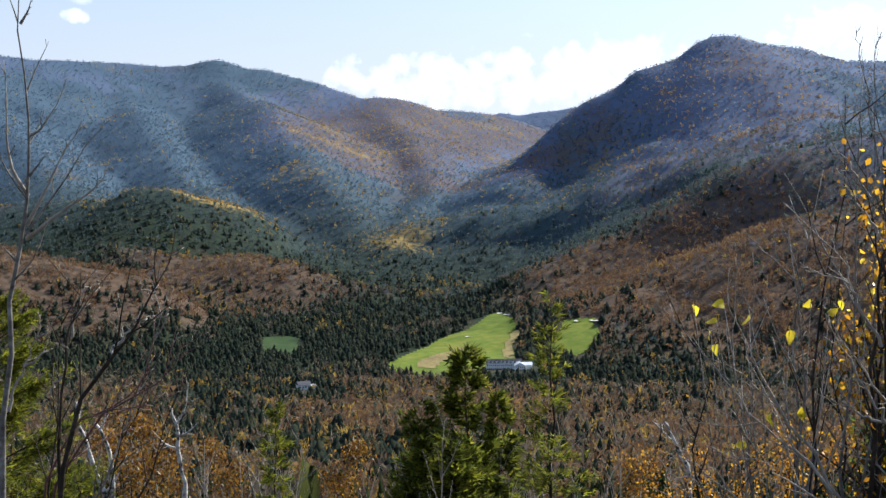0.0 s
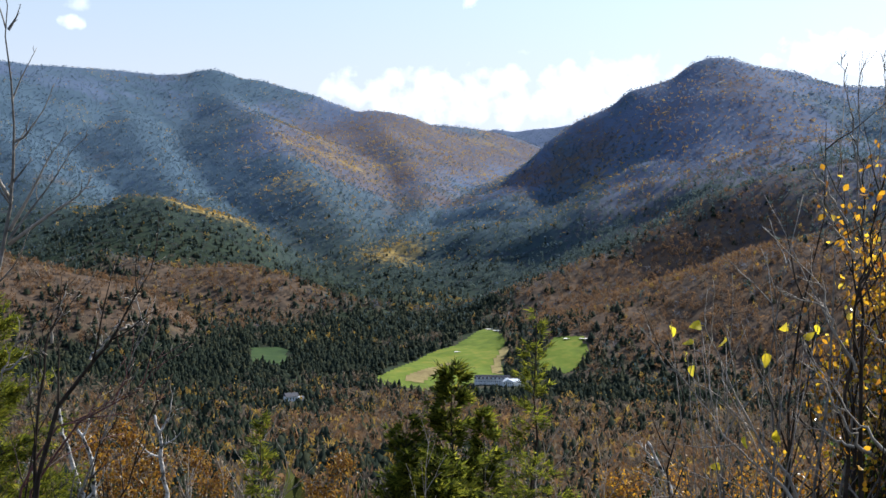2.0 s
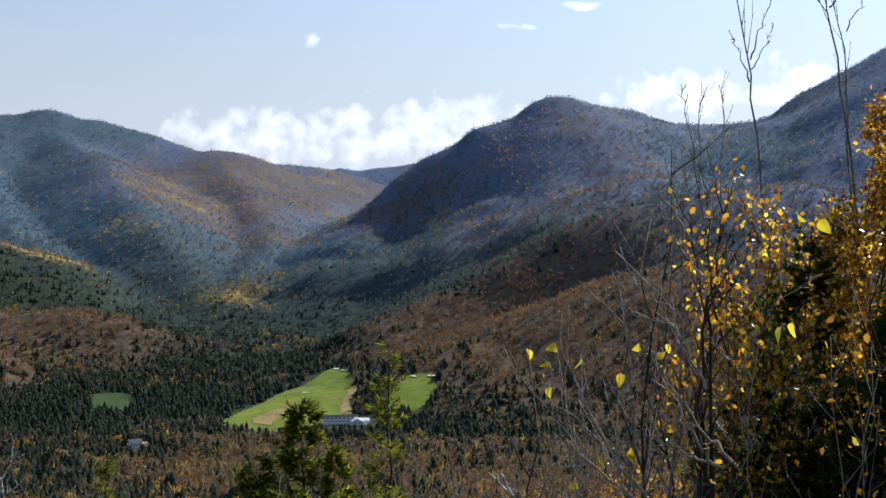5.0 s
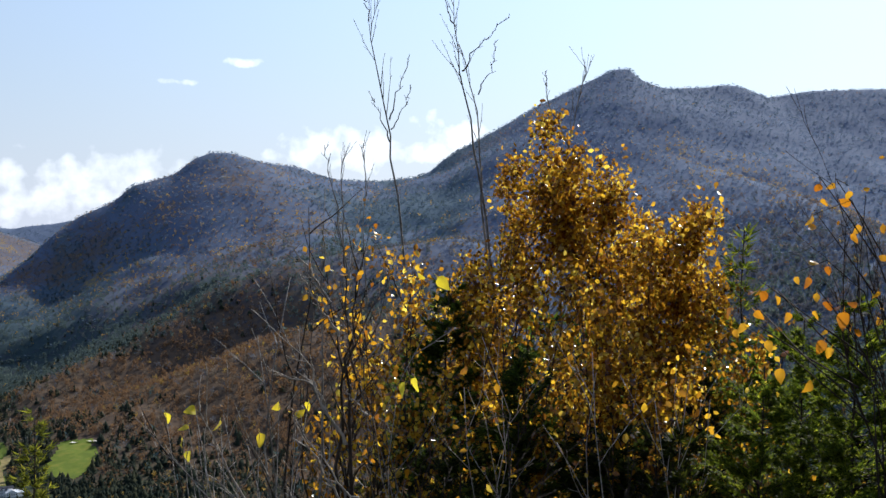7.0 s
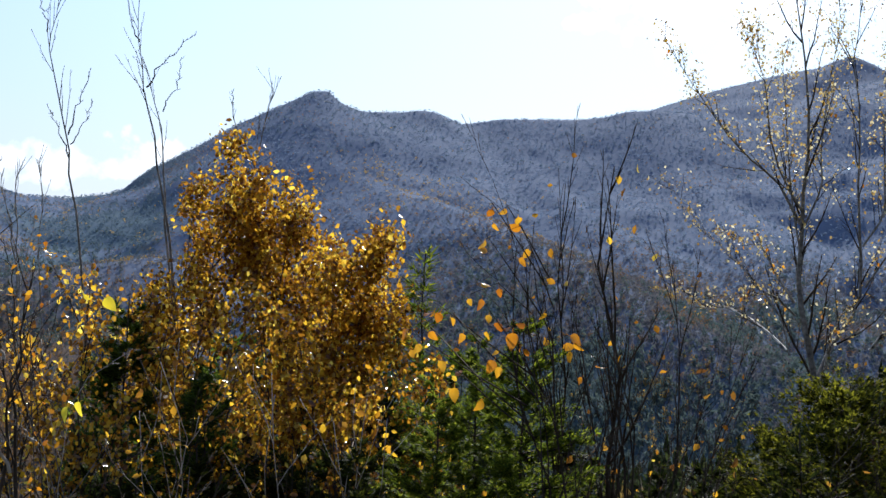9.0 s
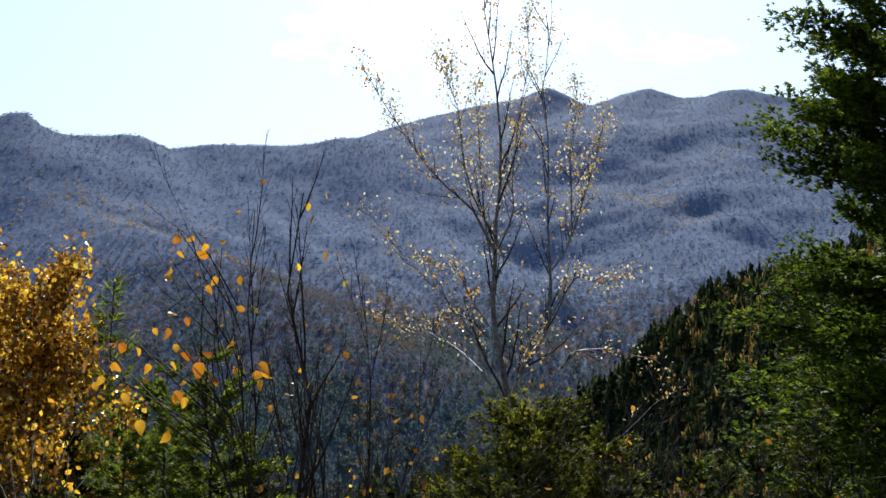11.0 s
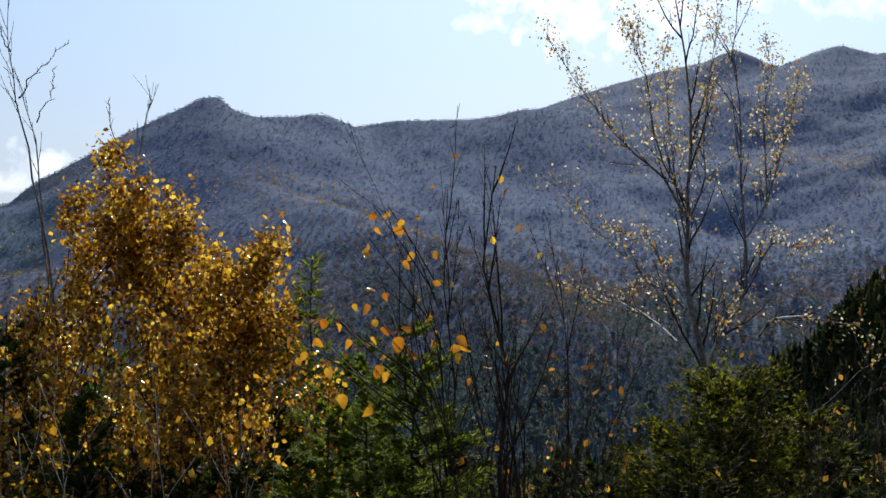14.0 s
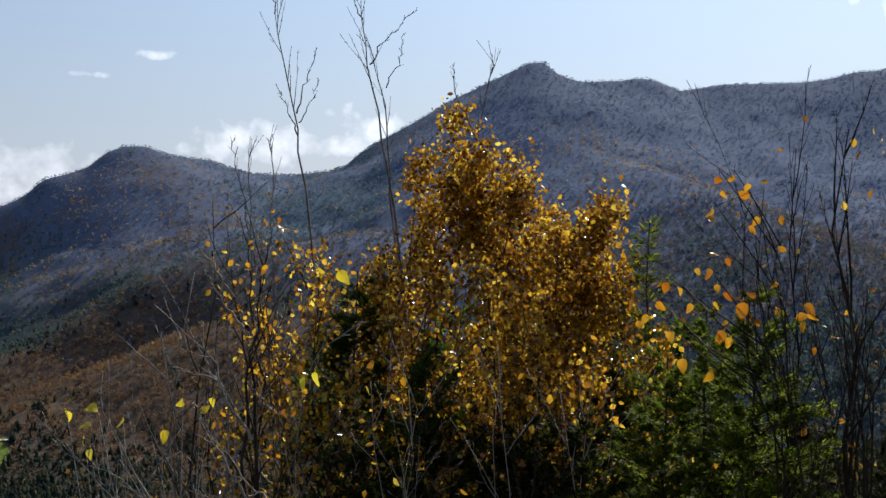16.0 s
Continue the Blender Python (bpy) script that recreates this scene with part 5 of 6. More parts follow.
for az, el in [(-17.9, -0.1), (-17.8, -1.1), (-18.2, -1.5), (-16.7, -2.5), (-16.8, -3.1), (-18.3, -3.2), (-18.4, -4.1), (-18.0, -5.9), (-18.5, -7.2), (-18.3, -9.4), (-16.7, -11.5), (-17.7, -13.3), (-18.2, -12.8), (-16.9, -14.7), (-18.3, 0.8), (-18.5, -5.6)]:
    for k in range(3):
        single_leaf(q, air(az + g.normal(0, 0.25), el + g.normal(0, 0.3), 6.4 + g.normal(0, 0.15)) - q.location, g, g.uniform(0.022, 0.036), LEAF_AMBER)
limb_shrub("bare_shrub", 156, spot(17.6, 7.2), 7.4, [
    (RED_TWIG, 0.010, [(17.5, -15.1), (15.8, -11.8), (14.2, -11.3), (13.2, -10.5), (12.5, -8.9)]),
    (RED_TWIG, 0.010, [(17.3, -15.2), (15.0, -11.7), (12.8, -10.6), (11.8, -9.7), (11.4, -8.6)]),
    (DARK_BARK, 0.017, [(16.8, -15.2), (15.6, -10.9), (14.6, -9.5), (13.8, -8.6), (13.1, -7.7), (12.6, -6.5), (12.0, -5.7), (11.7, -5.0)]),
    (BIRCH_BARK, 0.009, [(14.3, -9.0), (13.8, -8.4), (13.5, -7.9), (13.1, -7.3)]),
    (GREY_BARK, 0.007, [(13.1, -7.7), (12.6, -7.6), (11.9, -7.5)]),
    (GREY_BARK, 0.006, [(13.8, -8.4), (14.2, -7.9), (14.4, -7.4)]),
    (GREY_BARK, 0.006, [(12.6, -6.6), (13.0, -6.4), (13.1, -6.0)]),
    (DARK_BARK, 0.012, [(16.6, -15.2), (16.4, -10.6), (16.1, -8.5), (15.8, -7.6), (15.5, -6.7), (15.4, -5.4)]),
    (GREY_BARK, 0.009, [(16.0, -8.3), (15.7, -7.3), (15.3, -6.3), (14.8, -6.1)]),
    (GREY_BARK, 0.010, [(18.6, -11.2), (18.3, -10.3), (17.8, -9.4), (17.3, -8.3), (17.3, -7.3)]),
    (GREY_BARK, 0.008, [(17.9, -9.5), (17.2, -9.0), (16.5, -8.6), (16.2, -8.7)]),
    (GREY_BARK, 0.007, [(17.3, -8.4), (16.9, -7.9), (16.4, -7.4)]),
    (GREY_BARK, 0.008, [(16.8, -10.6), (16.3, -9.9), (16.2, -9.5)]),
], "forked leafless shrub with dark and reddish limbs", "shrub", GREY_BARK)
# tall bare whips rising out of the clump
SLIM = {"kids": (12, 4), "angle": 24, "ratio": 0.13, "wiggle": 0.06, "lift": 0.06, "levels": 3, "start": 0.45}
for k, (foot, lines) in enumerate([
        (-20.6, [(0.010, [(-20.5, -10.5), (-20.0, -0.7), (-19.6, 1.7), (-19.3, 3.9), (-19.2, 5.1), (-18.8, 7.0), (-18.4, 8.9), (-18.5, 9.8), (-18.8, 10.8), (-18.9, 12.2)]), (0.006, [(-19.2, 5.5), (-19.6, 6.8), (-20.1, 8.3)]), (0.006, [(-19.2, 4.6), (-18.8, 5.7), (-18.3, 6.7)]), (0.005, [(-19.3, 5.0), (-19.8, 6.1), (-20.1, 6.9)]), (0.005, [(-18.4, 9.6), (-18.2, 10.5), (-18.0, 11.7)])]),
        (-23.6, [(0.011, [(-24.4, -10.5), (-23.3, 0.3), (-22.9, 3.0), (-22.7, 4.9), (-22.3, 6.6), (-22.1, 8.0), (-21.9, 9.5), (-21.9, 10.9), (-21.9, 12.3)]), (0.006, [(-21.9, 9.4), (-21.6, 10.1), (-21.3, 11.6)]), (0.007, [(-22.2, 7.5), (-22.6, 8.3), (-23.3, 9.0), (-24.1, 9.9)]), (0.010, [(-23.6, -3.6), (-23.1, 1.3), (-23.0, 3.7), (-22.8, 6.1), (-22.4, 7.7), (-22.1, 8.8)]), (0.005, [(-22.9, 6.6), (-23.4, 7.6), (-23.6, 8.9)])]),
        (-27.0, [(0.010, [(-26.4, -10.5), (-26.3, -1.1), (-26.5, 3.8), (-26.8, 5.5), (-27.2, 7.0), (-27.3, 7.7)]), (0.006, [(-26.6, 4.3), (-25.7, 6.4), (-25.7, 7.6)])]),
        (-17.8, [(0.009, [(-17.7, -10.4), (-17.4, -4.0), (-17.3, 0.7), (-17.2, 3.1), (-17.3, 4.2)]), (0.007, [(-17.5, -1.2), (-17.0, 1.7), (-16.6, 3.8), (-16.5, 4.3)]), (0.006, [(-18.4, -6.0), (-18.2, 0.8), (-18.2, 3.6), (-18.1, 4.5)])])]):
    limb_shrub("bare_sapling", 140 + k, spot(foot, 9.4), 9.4, [(BARK, r, line) for r, line in lines], "tall leafless grey sapling with fine upright twigs", "sapling", DARK_BARK, SLIM)
# big bright leaves in front of the clump
q = stem_tree("leafy_shrub", 170, spot(-23.6, 4.6), air(-23.2, -2.6, 4.6), 0.006, SHRUB, DARK_BARK, DARK_BARK, "thin sapling with a few large bright yellow leaves", "shrub")
for az, el, size in ((-20.5, -1.1, 0.058), (-21.3, -1.4, 0.056), (-20.0, -5.9, 0.056), (-20.4, -5.7, 0.05)):
    single_leaf(q, air(az, el, 4.6) - q.location, g, size, LEAF_YELLOW)

# maple sapling with amber leaves
q = stem_tree("maple_sapling", 180, spot(-39.0, 6.6), air(-38.2, 3.0, 6.6), 0.011, SHRUB, DARK_BARK, DARK_BARK, "young sapling hung with large amber leaves", "sapling", stems=2)
g = np.random.default_rng(181)
AMBER_TIPS = [(-36.3, 2.7), (-36.4, 2.0), (-36.9, 2.6), (-37.4, 2.3), (-37.5, 1.7), (-36.1, 1.1), (-36.1, 1.3), (-37.4, 0.5), (-37.9, 0.9), (-36.0, -0.7), (-36.6, -0.8), (-35.5, -1.3), (-34.4, -1.9), (-34.1, -1.7), (-34.8, -2.1), (-35.3, -2.8), (-36.2, -1.9), (-36.0, -2.6), (-37.2, -2.8), (-37.5, -3.1), (-36.7, -3.5), (-38.7, -3.2), (-39.3, -3.3), (-40.0, -4.6), (-40.5, -4.0), (-39.6, -3.1), (-33.5, -3.2), (-33.0, -2.6), (-33.9, -2.7), (-34.4, -3.9), (-35.0, -4.6), (-33.1, -3.4), (-37.7, -2.4), (-37.8, -3.4)]
for az, el in AMBER_TIPS:
    single_leaf(q, air(az + g.normal(0, 0.05), el + g.normal(0, 0.05), g.uniform(6.3, 6.9)) - q.location, g, g.uniform(0.038, 0.066), LEAF_AMBER)
for (a0, e0), (a1, e1) in zip(AMBER_TIPS[::2], AMBER_TIPS[1::2]):
    twig = Shape()
    root = np.array(air(-38.4 + 0.25 * (a0 + 36), min(e0, e1) - 2.6, 6.6) - q.location)
    ends = [np.array(air(a, e + 0.25, 6.6) - q.location) for a, e in ((a0, e0), (a1, e1))]
    tube(twig, [root, (root + ends[0]) / 2 + g.normal(0, 0.02, 3), ends[0], ends[1]], [0.005, 0.0035, 0.0025, 0.0015], 4)
    part("twig", twig, DARK_BARK, q)

for k in range(12):
    az, el = g.uniform(-40.0, -33.4), g.uniform(-6.5, -1.2)
    single_leaf(q, air(az, el, g.uniform(6.2, 7.0)) - q.location, g, g.uniform(0.05, 0.085), LEAF_AMBER)

# bare multi-stemmed tree between the clump and the birch
UPRIGHT = {"kids": (14, 7), "angle": 20, "ratio": 0.3, "wiggle": 0.05, "lift": 0.1, "levels": 3, "start": 0.25, "lean": 0.05}
stem_tree("bare_tree", 190, spot(-41.0, 6.8), air(-40.6, 5.4, 6.8), 0.03, UPRIGHT, DARK_BARK, DARK_BARK, "leafless dark multi-stemmed young tree", "tree", LEAF_GOLD, 20, 0.045, stems=7)
stem_tree("bare_tree", 191, spot(-40.6, 7.0), air(-39.0, 4.6, 7.0), 0.02, UPRIGHT, DARK_BARK, DARK_BARK, "leafless dark young tree leaning over brush", "tree", LEAF_GOLD, 12, 0.045, stems=2)
stem_tree("bare_tree", 192, spot(-41.6, 7.2), air(-44.2, 1.0, 7.2), 0.016, UPRIGHT, DARK_BARK, DARK_BARK, "leafless dark young tree spreading sideways", "tree", LEAF_GOLD, 12, 0.045, stems=2)
stem_tree("leafy_shrub", 193, spot(-44.4, 7.3), air(-44.5, -5.5, 7.3), 0.01, SHRUB, DARK_BARK, DARK_BARK, "low brown shrub with scattered orange leaves", "shrub", LEAF_ORANGE, 45, 0.06, 6, LEAF_AMBER, stems=4)

# grey birch with sparse glossy leaves, glints also painted into their colour
b = thing("birch", spot(-50.2, 13.8), "grey birch with spreading bare limbs and sparse yellow leaves", "tree")
g = np.random.default_rng(200)
tips, twigs = [], Shape()
BIRCH_LINES = [[(-49.9, -8.8), (-49.8, -5.8), (-49.6, -3.9), (-49.1, -2.0), (-49.0, -0.3), (-49.0, 1.4), (-49.2, 3.4), (-49.4, 5.3), (-49.2, 7.7), (-49.0, 10.1), (-48.7, 12.0), (-48.6, 13.6)],
         [(-49.7, -4.4), (-50.4, -2.9), (-51.1, -1.9), (-51.6, -0.5), (-51.5, 1.7), (-51.3, 4.1), (-51.5, 6.5), (-51.2, 8.9), (-51.4, 10.5), (-51.3, 12.4)],
         [(-48.8, -1.2), (-48.2, -0.0), (-47.5, 1.1), (-46.5, 1.4), (-45.6, 1.9)],
         [(-49.0, 2.1), (-48.0, 3.8), (-46.8, 5.1), (-45.8, 6.3), (-44.8, 7.5), (-44.1, 8.7), (-43.4, 10.0)],
         [(-48.6, -3.4), (-48.2, -2.0), (-47.5, -0.5), (-46.3, 0.9), (-44.8, 2.1), (-43.5, 4.1)],
         [(-48.5, -3.2), (-47.8, -2.5), (-47.0, -1.9), (-46.1, -1.3), (-45.3, -1.4), (-44.6, -1.0), (-43.6, -0.4)],
         [(-48.8, -1.7), (-48.0, -1.0), (-46.8, -0.9), (-45.1, -1.0)],
         [(-49.2, 2.4), (-48.2, 4.3), (-47.7, 6.0), (-47.5, 7.7), (-47.0, 9.4), (-46.9, 10.4)],
         [(-49.2, 2.1), (-49.9, 3.6), (-49.8, 5.3), (-50.0, 7.7), (-50.4, 10.1), (-50.5, 12.2)],
         [(-51.5, 1.2), (-52.3, 2.4), (-52.4, 4.5), (-52.3, 6.5), (-52.8, 7.9), (-52.5, 9.3)],
         [(-52.3, 2.4), (-53.0, 4.3), (-53.5, 6.2), (-53.8, 7.8)],
         [(-51.8, -3.1), (-52.4, -2.5), (-53.5, -2.2), (-54.6, -2.3), (-56.0, -2.5), (-56.4, -3.4)],
         [(-50.1, -7.7), (-50.9, -7.2), (-51.6, -6.7), (-52.5, -6.4), (-53.7, -6.4), (-54.8, -5.6), (-56.0, -4.7), (-56.8, -3.9)],
         [(-50.0, -3.9), (-50.2, -2.9), (-50.5, -1.7), (-51.2, -1.1)],
         [(-51.6, -0.5), (-52.5, 0.9), (-53.7, 0.5), (-54.9, 1.2)],
         [(-49.1, 0.4), (-48.7, 2.9), (-48.6, 5.3), (-48.4, 7.5), (-48.2, 9.4)]]
BIRCH = {"kids": (20, 8), "angle": 30, "ratio": 0.22, "wiggle": 0.08, "lift": 0.08, "levels": 3, "start": 0.1}
for k, line in enumerate(BIRCH_LINES):
    depth = 13.8 + (0 if k == 0 else g.normal(0, 0.5))
    pts = np.array([np.array(air(a, e, 13.8 + (depth - 13.8) * min(1, i / 3))) - np.array(b.location) for i, (a, e) in enumerate(line)])
    pts[1:-1] += g.normal(0, 0.02, pts[1:-1].shape)
    fine = np.array([[np.interp(s, np.arange(len(pts)), pts[:, c]) for c in range(3)] for s in np.linspace(0, len(pts) - 1, 14)])
    wood_shape, limbs = Shape(), []
    skin(wood_shape, limbs, twigs, tips, g, fine, 0.042 if k == 0 else 0.026 if k == 1 else 0.016 if k in (3, 5, 11, 12) else 0.012, BIRCH)
    part("trunk" if k < 2 else "limb", wood_shape, BIRCH_BARK if k in (5, 11, 12, 13) else GREY_BARK if k == 2 else BARK, b)
    hang(limbs, DARK_BARK, b)
tagged(part("twig_mass", twigs, DARK_BARK, b), kind="stuff")
tagged(part("foliage", foliage("foliage", tips, g, 5200, 0.034, LEAF_GLINT, 0.06), LEAF_GLINT, b), kind="stuff")
for k in range(60):
    single_leaf(b, tips[int(g.integers(0, len(tips)))][0], g, 0.042, LEAF_AMBER)

# conifers by the lookout
conifer("spruce", 210, spot(-66.2, 12.8), 13.0, 2.2, NEEDLES_TALL, DARK_BARK, "tall dark green spruce with layered boughs", 2.6, 0.115, 0.095, blade=0.15)
conifer("spruce", 209, spot(-68.6, 13.6), 12.0, 2.0, NEEDLES_TALL, DARK_BARK, "dark green spruce beside a taller spruce", 1.5, 0.18, 0.12, blade=0.14)
conifer("spruce", 211, spot(-62.0, 11.0), 4.1, 1.0, NEEDLES_PINE, DARK_BARK, "young olive-green spruce below a tall spruce", 2.6, 0.12, 0.08)
conifer("pine", 212, spot(-50.4, 9.0), 3.75, 1.35, NEEDLES_PINE, DARK_BARK, "bushy dark green pine at the foot of a birch", 2.2, 0.13, 0.06, 0.06, 0.25, blade=0.15, crown=0.5, fluff=0.1)
conifer("pine", 213, spot(-47.6, 9.3), 3.45, 0.95, NEEDLES_PINE, DARK_BARK, "bushy dark green pine at the foot of a birch", 2.2, 0.13, 0.06, 0.06, 0.25, blade=0.15, crown=0.5, fluff=0.1)
conifer("pine", 217, spot(-53.6, 9.4), 3.6, 1.05, NEEDLES_PINE, DARK_BARK, "bushy dark green pine at the foot of a birch", 2.2, 0.13, 0.06, 0.06, 0.25, blade=0.15, crown=0.5, fluff=0.1)
conifer("spruce_sapling", 214, spot(-33.6, 8.9), 4.45, 0.62, NEEDLES_BRIGHT, DARK_BARK, "young green spruce beside golden birch saplings", 1.1, 0.11, 0.095)
conifer("spruce_sapling", 215, spot(-37.6, 6.9), 3.3, 1.0, NEEDLES_BRIGHT, DARK_BARK, "small bushy green spruce under amber leaves", 2.2, 0.1, 0.05, blade=0.1)
conifer("spruce_sapling", 216, spot(-34.2, 7.1), 3.0, 0.95, NEEDLES_BRIGHT, DARK_BARK, "small bushy green spruce among birch saplings", 2.2, 0.1, 0.05, blade=0.1)
conifer("spruce_sapling", 208, spot(-35.8, 7.4), 3.35, 0.95, NEEDLES_BRIGHT, DARK_BARK, "bushy green spruce hung with fallen amber leaves", 2.2, 0.1, 0.05, blade=0.1)
conifer("spruce_sapling", 218, spot(-21.6, 8.6), 4.0, 0.9, NEEDLES, DARK_BARK, "dark narrow spruce half hidden by golden saplings", 2.4, 0.11, 0.075)
conifer("spruce_sapling", 219, spot(-24.8, 7.6), 3.2, 0.9, NEEDLES, DARK_BARK, "small green spruce half hidden by golden saplings", 2.4, 0.11, 0.075)
conifer("spruce", 220, spot(18.9, 10.0), 3.7, 1.5, NEEDLES_OLIVE, DARK_BARK, "olive-green spruce behind a bare tree", 2.6, 0.12, 0.08)
conifer("spruce", 221, spot(16.6, 11.0), 2.6, 0.9, NEEDLES_OLIVE, DARK_BARK, "low olive-green spruce in the brush", 2.6, 0.12, 0.08)


def standing(az, el, dist):
    """The base on the ground and the height of what tops out at a bearing and height angle."""
    p = spot(az, dist)
    return p, air(az, el, dist).z - p.z


for az, el, dist, wide, seed, label in ((-1.0, -8.9, 42, 1.7, 222, "irregular olive-green fir on the slope below"), (1.0, -11.7, 41, 1.9, 223, "bushy olive-green fir beside a taller fir"), (-2.4, -11.1, 43, 1.5, 226, "olive-green fir crowded against a taller fir"), (-0.4, -13.0, 40, 2.0, 227, "broad olive-green fir at the foot of taller firs")):
    p, h = standing(az, el, dist)
    conifer("fir", seed, p, h, wide, FIR_NEEDLES, DARK_BARK, label, 2.2, 0.42, 0.42, 0.0, blade=0.11, crown=0.55, fluff=0.14, sparse=0.22)
p, h = standing(7.4, -11.3, 40)
conifer("fir", 224, p, h, 1.5, NEEDLES_OLIVE, DARK_BARK, "narrow green fir among bare trees", 1.0, 0.4, 0.36)
p, h = standing(-4.6, -6.9, 17)
conifer("spindly_spruce", 225, p, h, 0.95, NEEDLES_OLIVE, DARK_BARK, "thin half-dead spruce with sparse short boughs", 1.0, 0.17, 0.14, 0.05, 0.05, 0.2)


def snag(seed, base, path, radius, label, forks):
    """A dead birch: a broken white trunk with a few stubs."""
    g = np.random.default_rng(seed)
    t = thing("dead_birch", base, label, "tree", "dead birches")
    pts = np.array([np.array(p) - np.array(base) for p in path])
    fine = np.array([[np.interp(s, np.arange(len(pts)), pts[:, c]) for c in range(3)] for s in np.linspace(0, len(pts) - 1, 12)]) + g.normal(0, radius * 0.35, (12, 3))
    trunk = Shape()
    tube(trunk, fine, radius * np.linspace(1.2, 0.55, 12) * g.uniform(0.8, 1.2, 12), 8)
    part("trunk", trunk, BIRCH_BARK, t)
    for u, a, e, length in forks:
        i = int(u * 11)
        d = np.array(toward(a, e))
        s = Shape()
        line = limb_path(g, fine[i], d, length, 0.12, 0.1, 6)
        tube(s, line, radius * np.linspace(0.55, 0.12, 7), 5)
        for k in range(4):
            j = int(g.integers(1, 6))
            tube(s, limb_path(g, line[j], unit(line[j] - line[j - 1]) + g.normal(0, 0.6, 3), length * 0.35, 0.12, 0.1, 4), radius * np.linspace(0.22, 0.06, 5), 4)
        part("limb", s, BIRCH_BARK, t)
    return t


p = spot(11.0, 24)
snag(230, p, [p, air(11.3, -15.4, 24), air(11.3, -14.6, 24), air(11.5, -13.4, 24), air(11.6, -12.3, 24), air(11.8, -11.5, 24)], 0.042, "broken white dead birch trunk with a forked limb", [(0.9, -80, 55, 0.9), (0.8, -85, 10, 0.45), (0.72, 85, 20, 0.5)])
p = spot(14.4, 20)
snag(231, p, [p, air(14.4, -15.2, 20), air(15.0, -14.3, 20), air(15.3, -13.0, 20), air(15.6, -12.2, 20), air(15.8, -11.1, 20)], 0.036, "pale dead birch with a crooked leaning stem", [(0.35, -80, 35, 0.5), (0.7, 60, 50, 0.5)])
p = spot(14.0, 20.2)
snag(233, p, [p, air(14.3, -15.2, 20), air(14.4, -13.8, 20), air(14.5, -12.8, 20), air(15.0, -12.0, 20)], 0.038, "short forked white dead birch trunk", [(0.95, -70, 60, 0.3)])
p = spot(-11.0, 20)
snag(232, p, [p, air(-10.6, -14.5, 20), air(-10.0, -13.2, 20), air(-9.4, -12.1, 20)], 0.035, "thin white dead birch stick leaning over shrubs", [(0.8, 60, 20, 0.45)])

# bare tree at the edge of the lookout, with long side limbs
b = thing("bare_tree", spot(19.8, 8.0), "leafless grey tree with long forked limbs", "tree")
g = np.random.default_rng(240)
tips, twigs = [], Shape()
EDGE = [[(18.9, -15.0), (18.7, -11.2), (18.4, -8.4), (18.3, -6.1), (17.7, -4.2), (17.5, -1.5), (17.4, -0.1), (17.5, 2.0), (17.7, 4.0), (17.8, 5.4), (17.9, 6.7)],
        [(17.6, -2.4), (18.1, -1.5), (18.3, -0.1), (18.3, 1.7), (18.4, 3.1)],
        [(17.4, 0.0), (17.1, 0.4), (16.3, 1.4), (15.7, 2.3)],
        [(17.6, -3.6), (16.7, -2.2), (16.0, -0.6), (15.2, 0.6)],
        [(17.7, -4.2), (17.2, -3.4), (16.0, -1.7), (15.1, -0.3), (14.5, 0.4)],
        [(17.5, -4.1), (16.2, -3.1), (15.1, -2.2), (14.4, -1.6), (14.2, -1.1)],
        [(17.5, -1.9), (17.1, -1.1), (16.6, -0.6)],
        [(17.7, 4.5), (17.4, 5.0), (17.1, 5.6)],
        [(18.1, -5.0), (18.8, -4.2)]]
for k, line in enumerate(EDGE):
    pts = np.array([np.array(air(a, e, 8.0)) - np.array(b.location) for a, e in line]) + g.normal(0, 0.012, (len(line), 3))
    fine = np.array([[np.interp(s, np.arange(len(pts)), pts[:, c]) for c in range(3)] for s in np.linspace(0, len(pts) - 1, 12)])
    wood_shape, limbs = Shape(), []
    skin(wood_shape, limbs, twigs, tips, g, fine, 0.02 if k == 0 else 0.013 if k in (1, 3, 5) else 0.01, {"kids": (6, 3), "angle": 38, "ratio": 0.2, "wiggle": 0.08, "lift": 0.04, "levels": 3, "start": 0.3})
    part("trunk" if k == 0 else "limb", wood_shape, GREY_BARK if k in (1, 3, 5) else BARK, b)
    hang(limbs, BARK, b)
tagged(part("twig_mass", twigs, BARK, b), kind="stuff")
# leaning bare branches below it
for k, (a0, e0, a1, e1, dist, mat) in enumerate([(20.5, -14, 12.0, -5.8, 9.0, BARK), (20.0, -13, 10.9, -9.0, 8.5, RED_TWIG), (18.5, -15, 16.0, -6.0, 9.5, RED_TWIG), (21.0, -14.5, 12.5, -9.6, 8.2, RED_TWIG)]):
    base = spot(a0, dist)
    stem_tree("leaning_shrub", 250 + k, base, air(a1, e1, dist), 0.02, {"kids": (9, 3), "angle": 36, "ratio": 0.2, "wiggle": 0.08, "lift": 0.08, "levels": 3, "start": 0.35}, BARK if mat == BARK else DARK_BARK, mat,
              "leafless leaning shrub with reddish twig tips" if mat == RED_TWIG else "leafless leaning grey shrub with forked branches", "shrub", group="leaning shrubs")

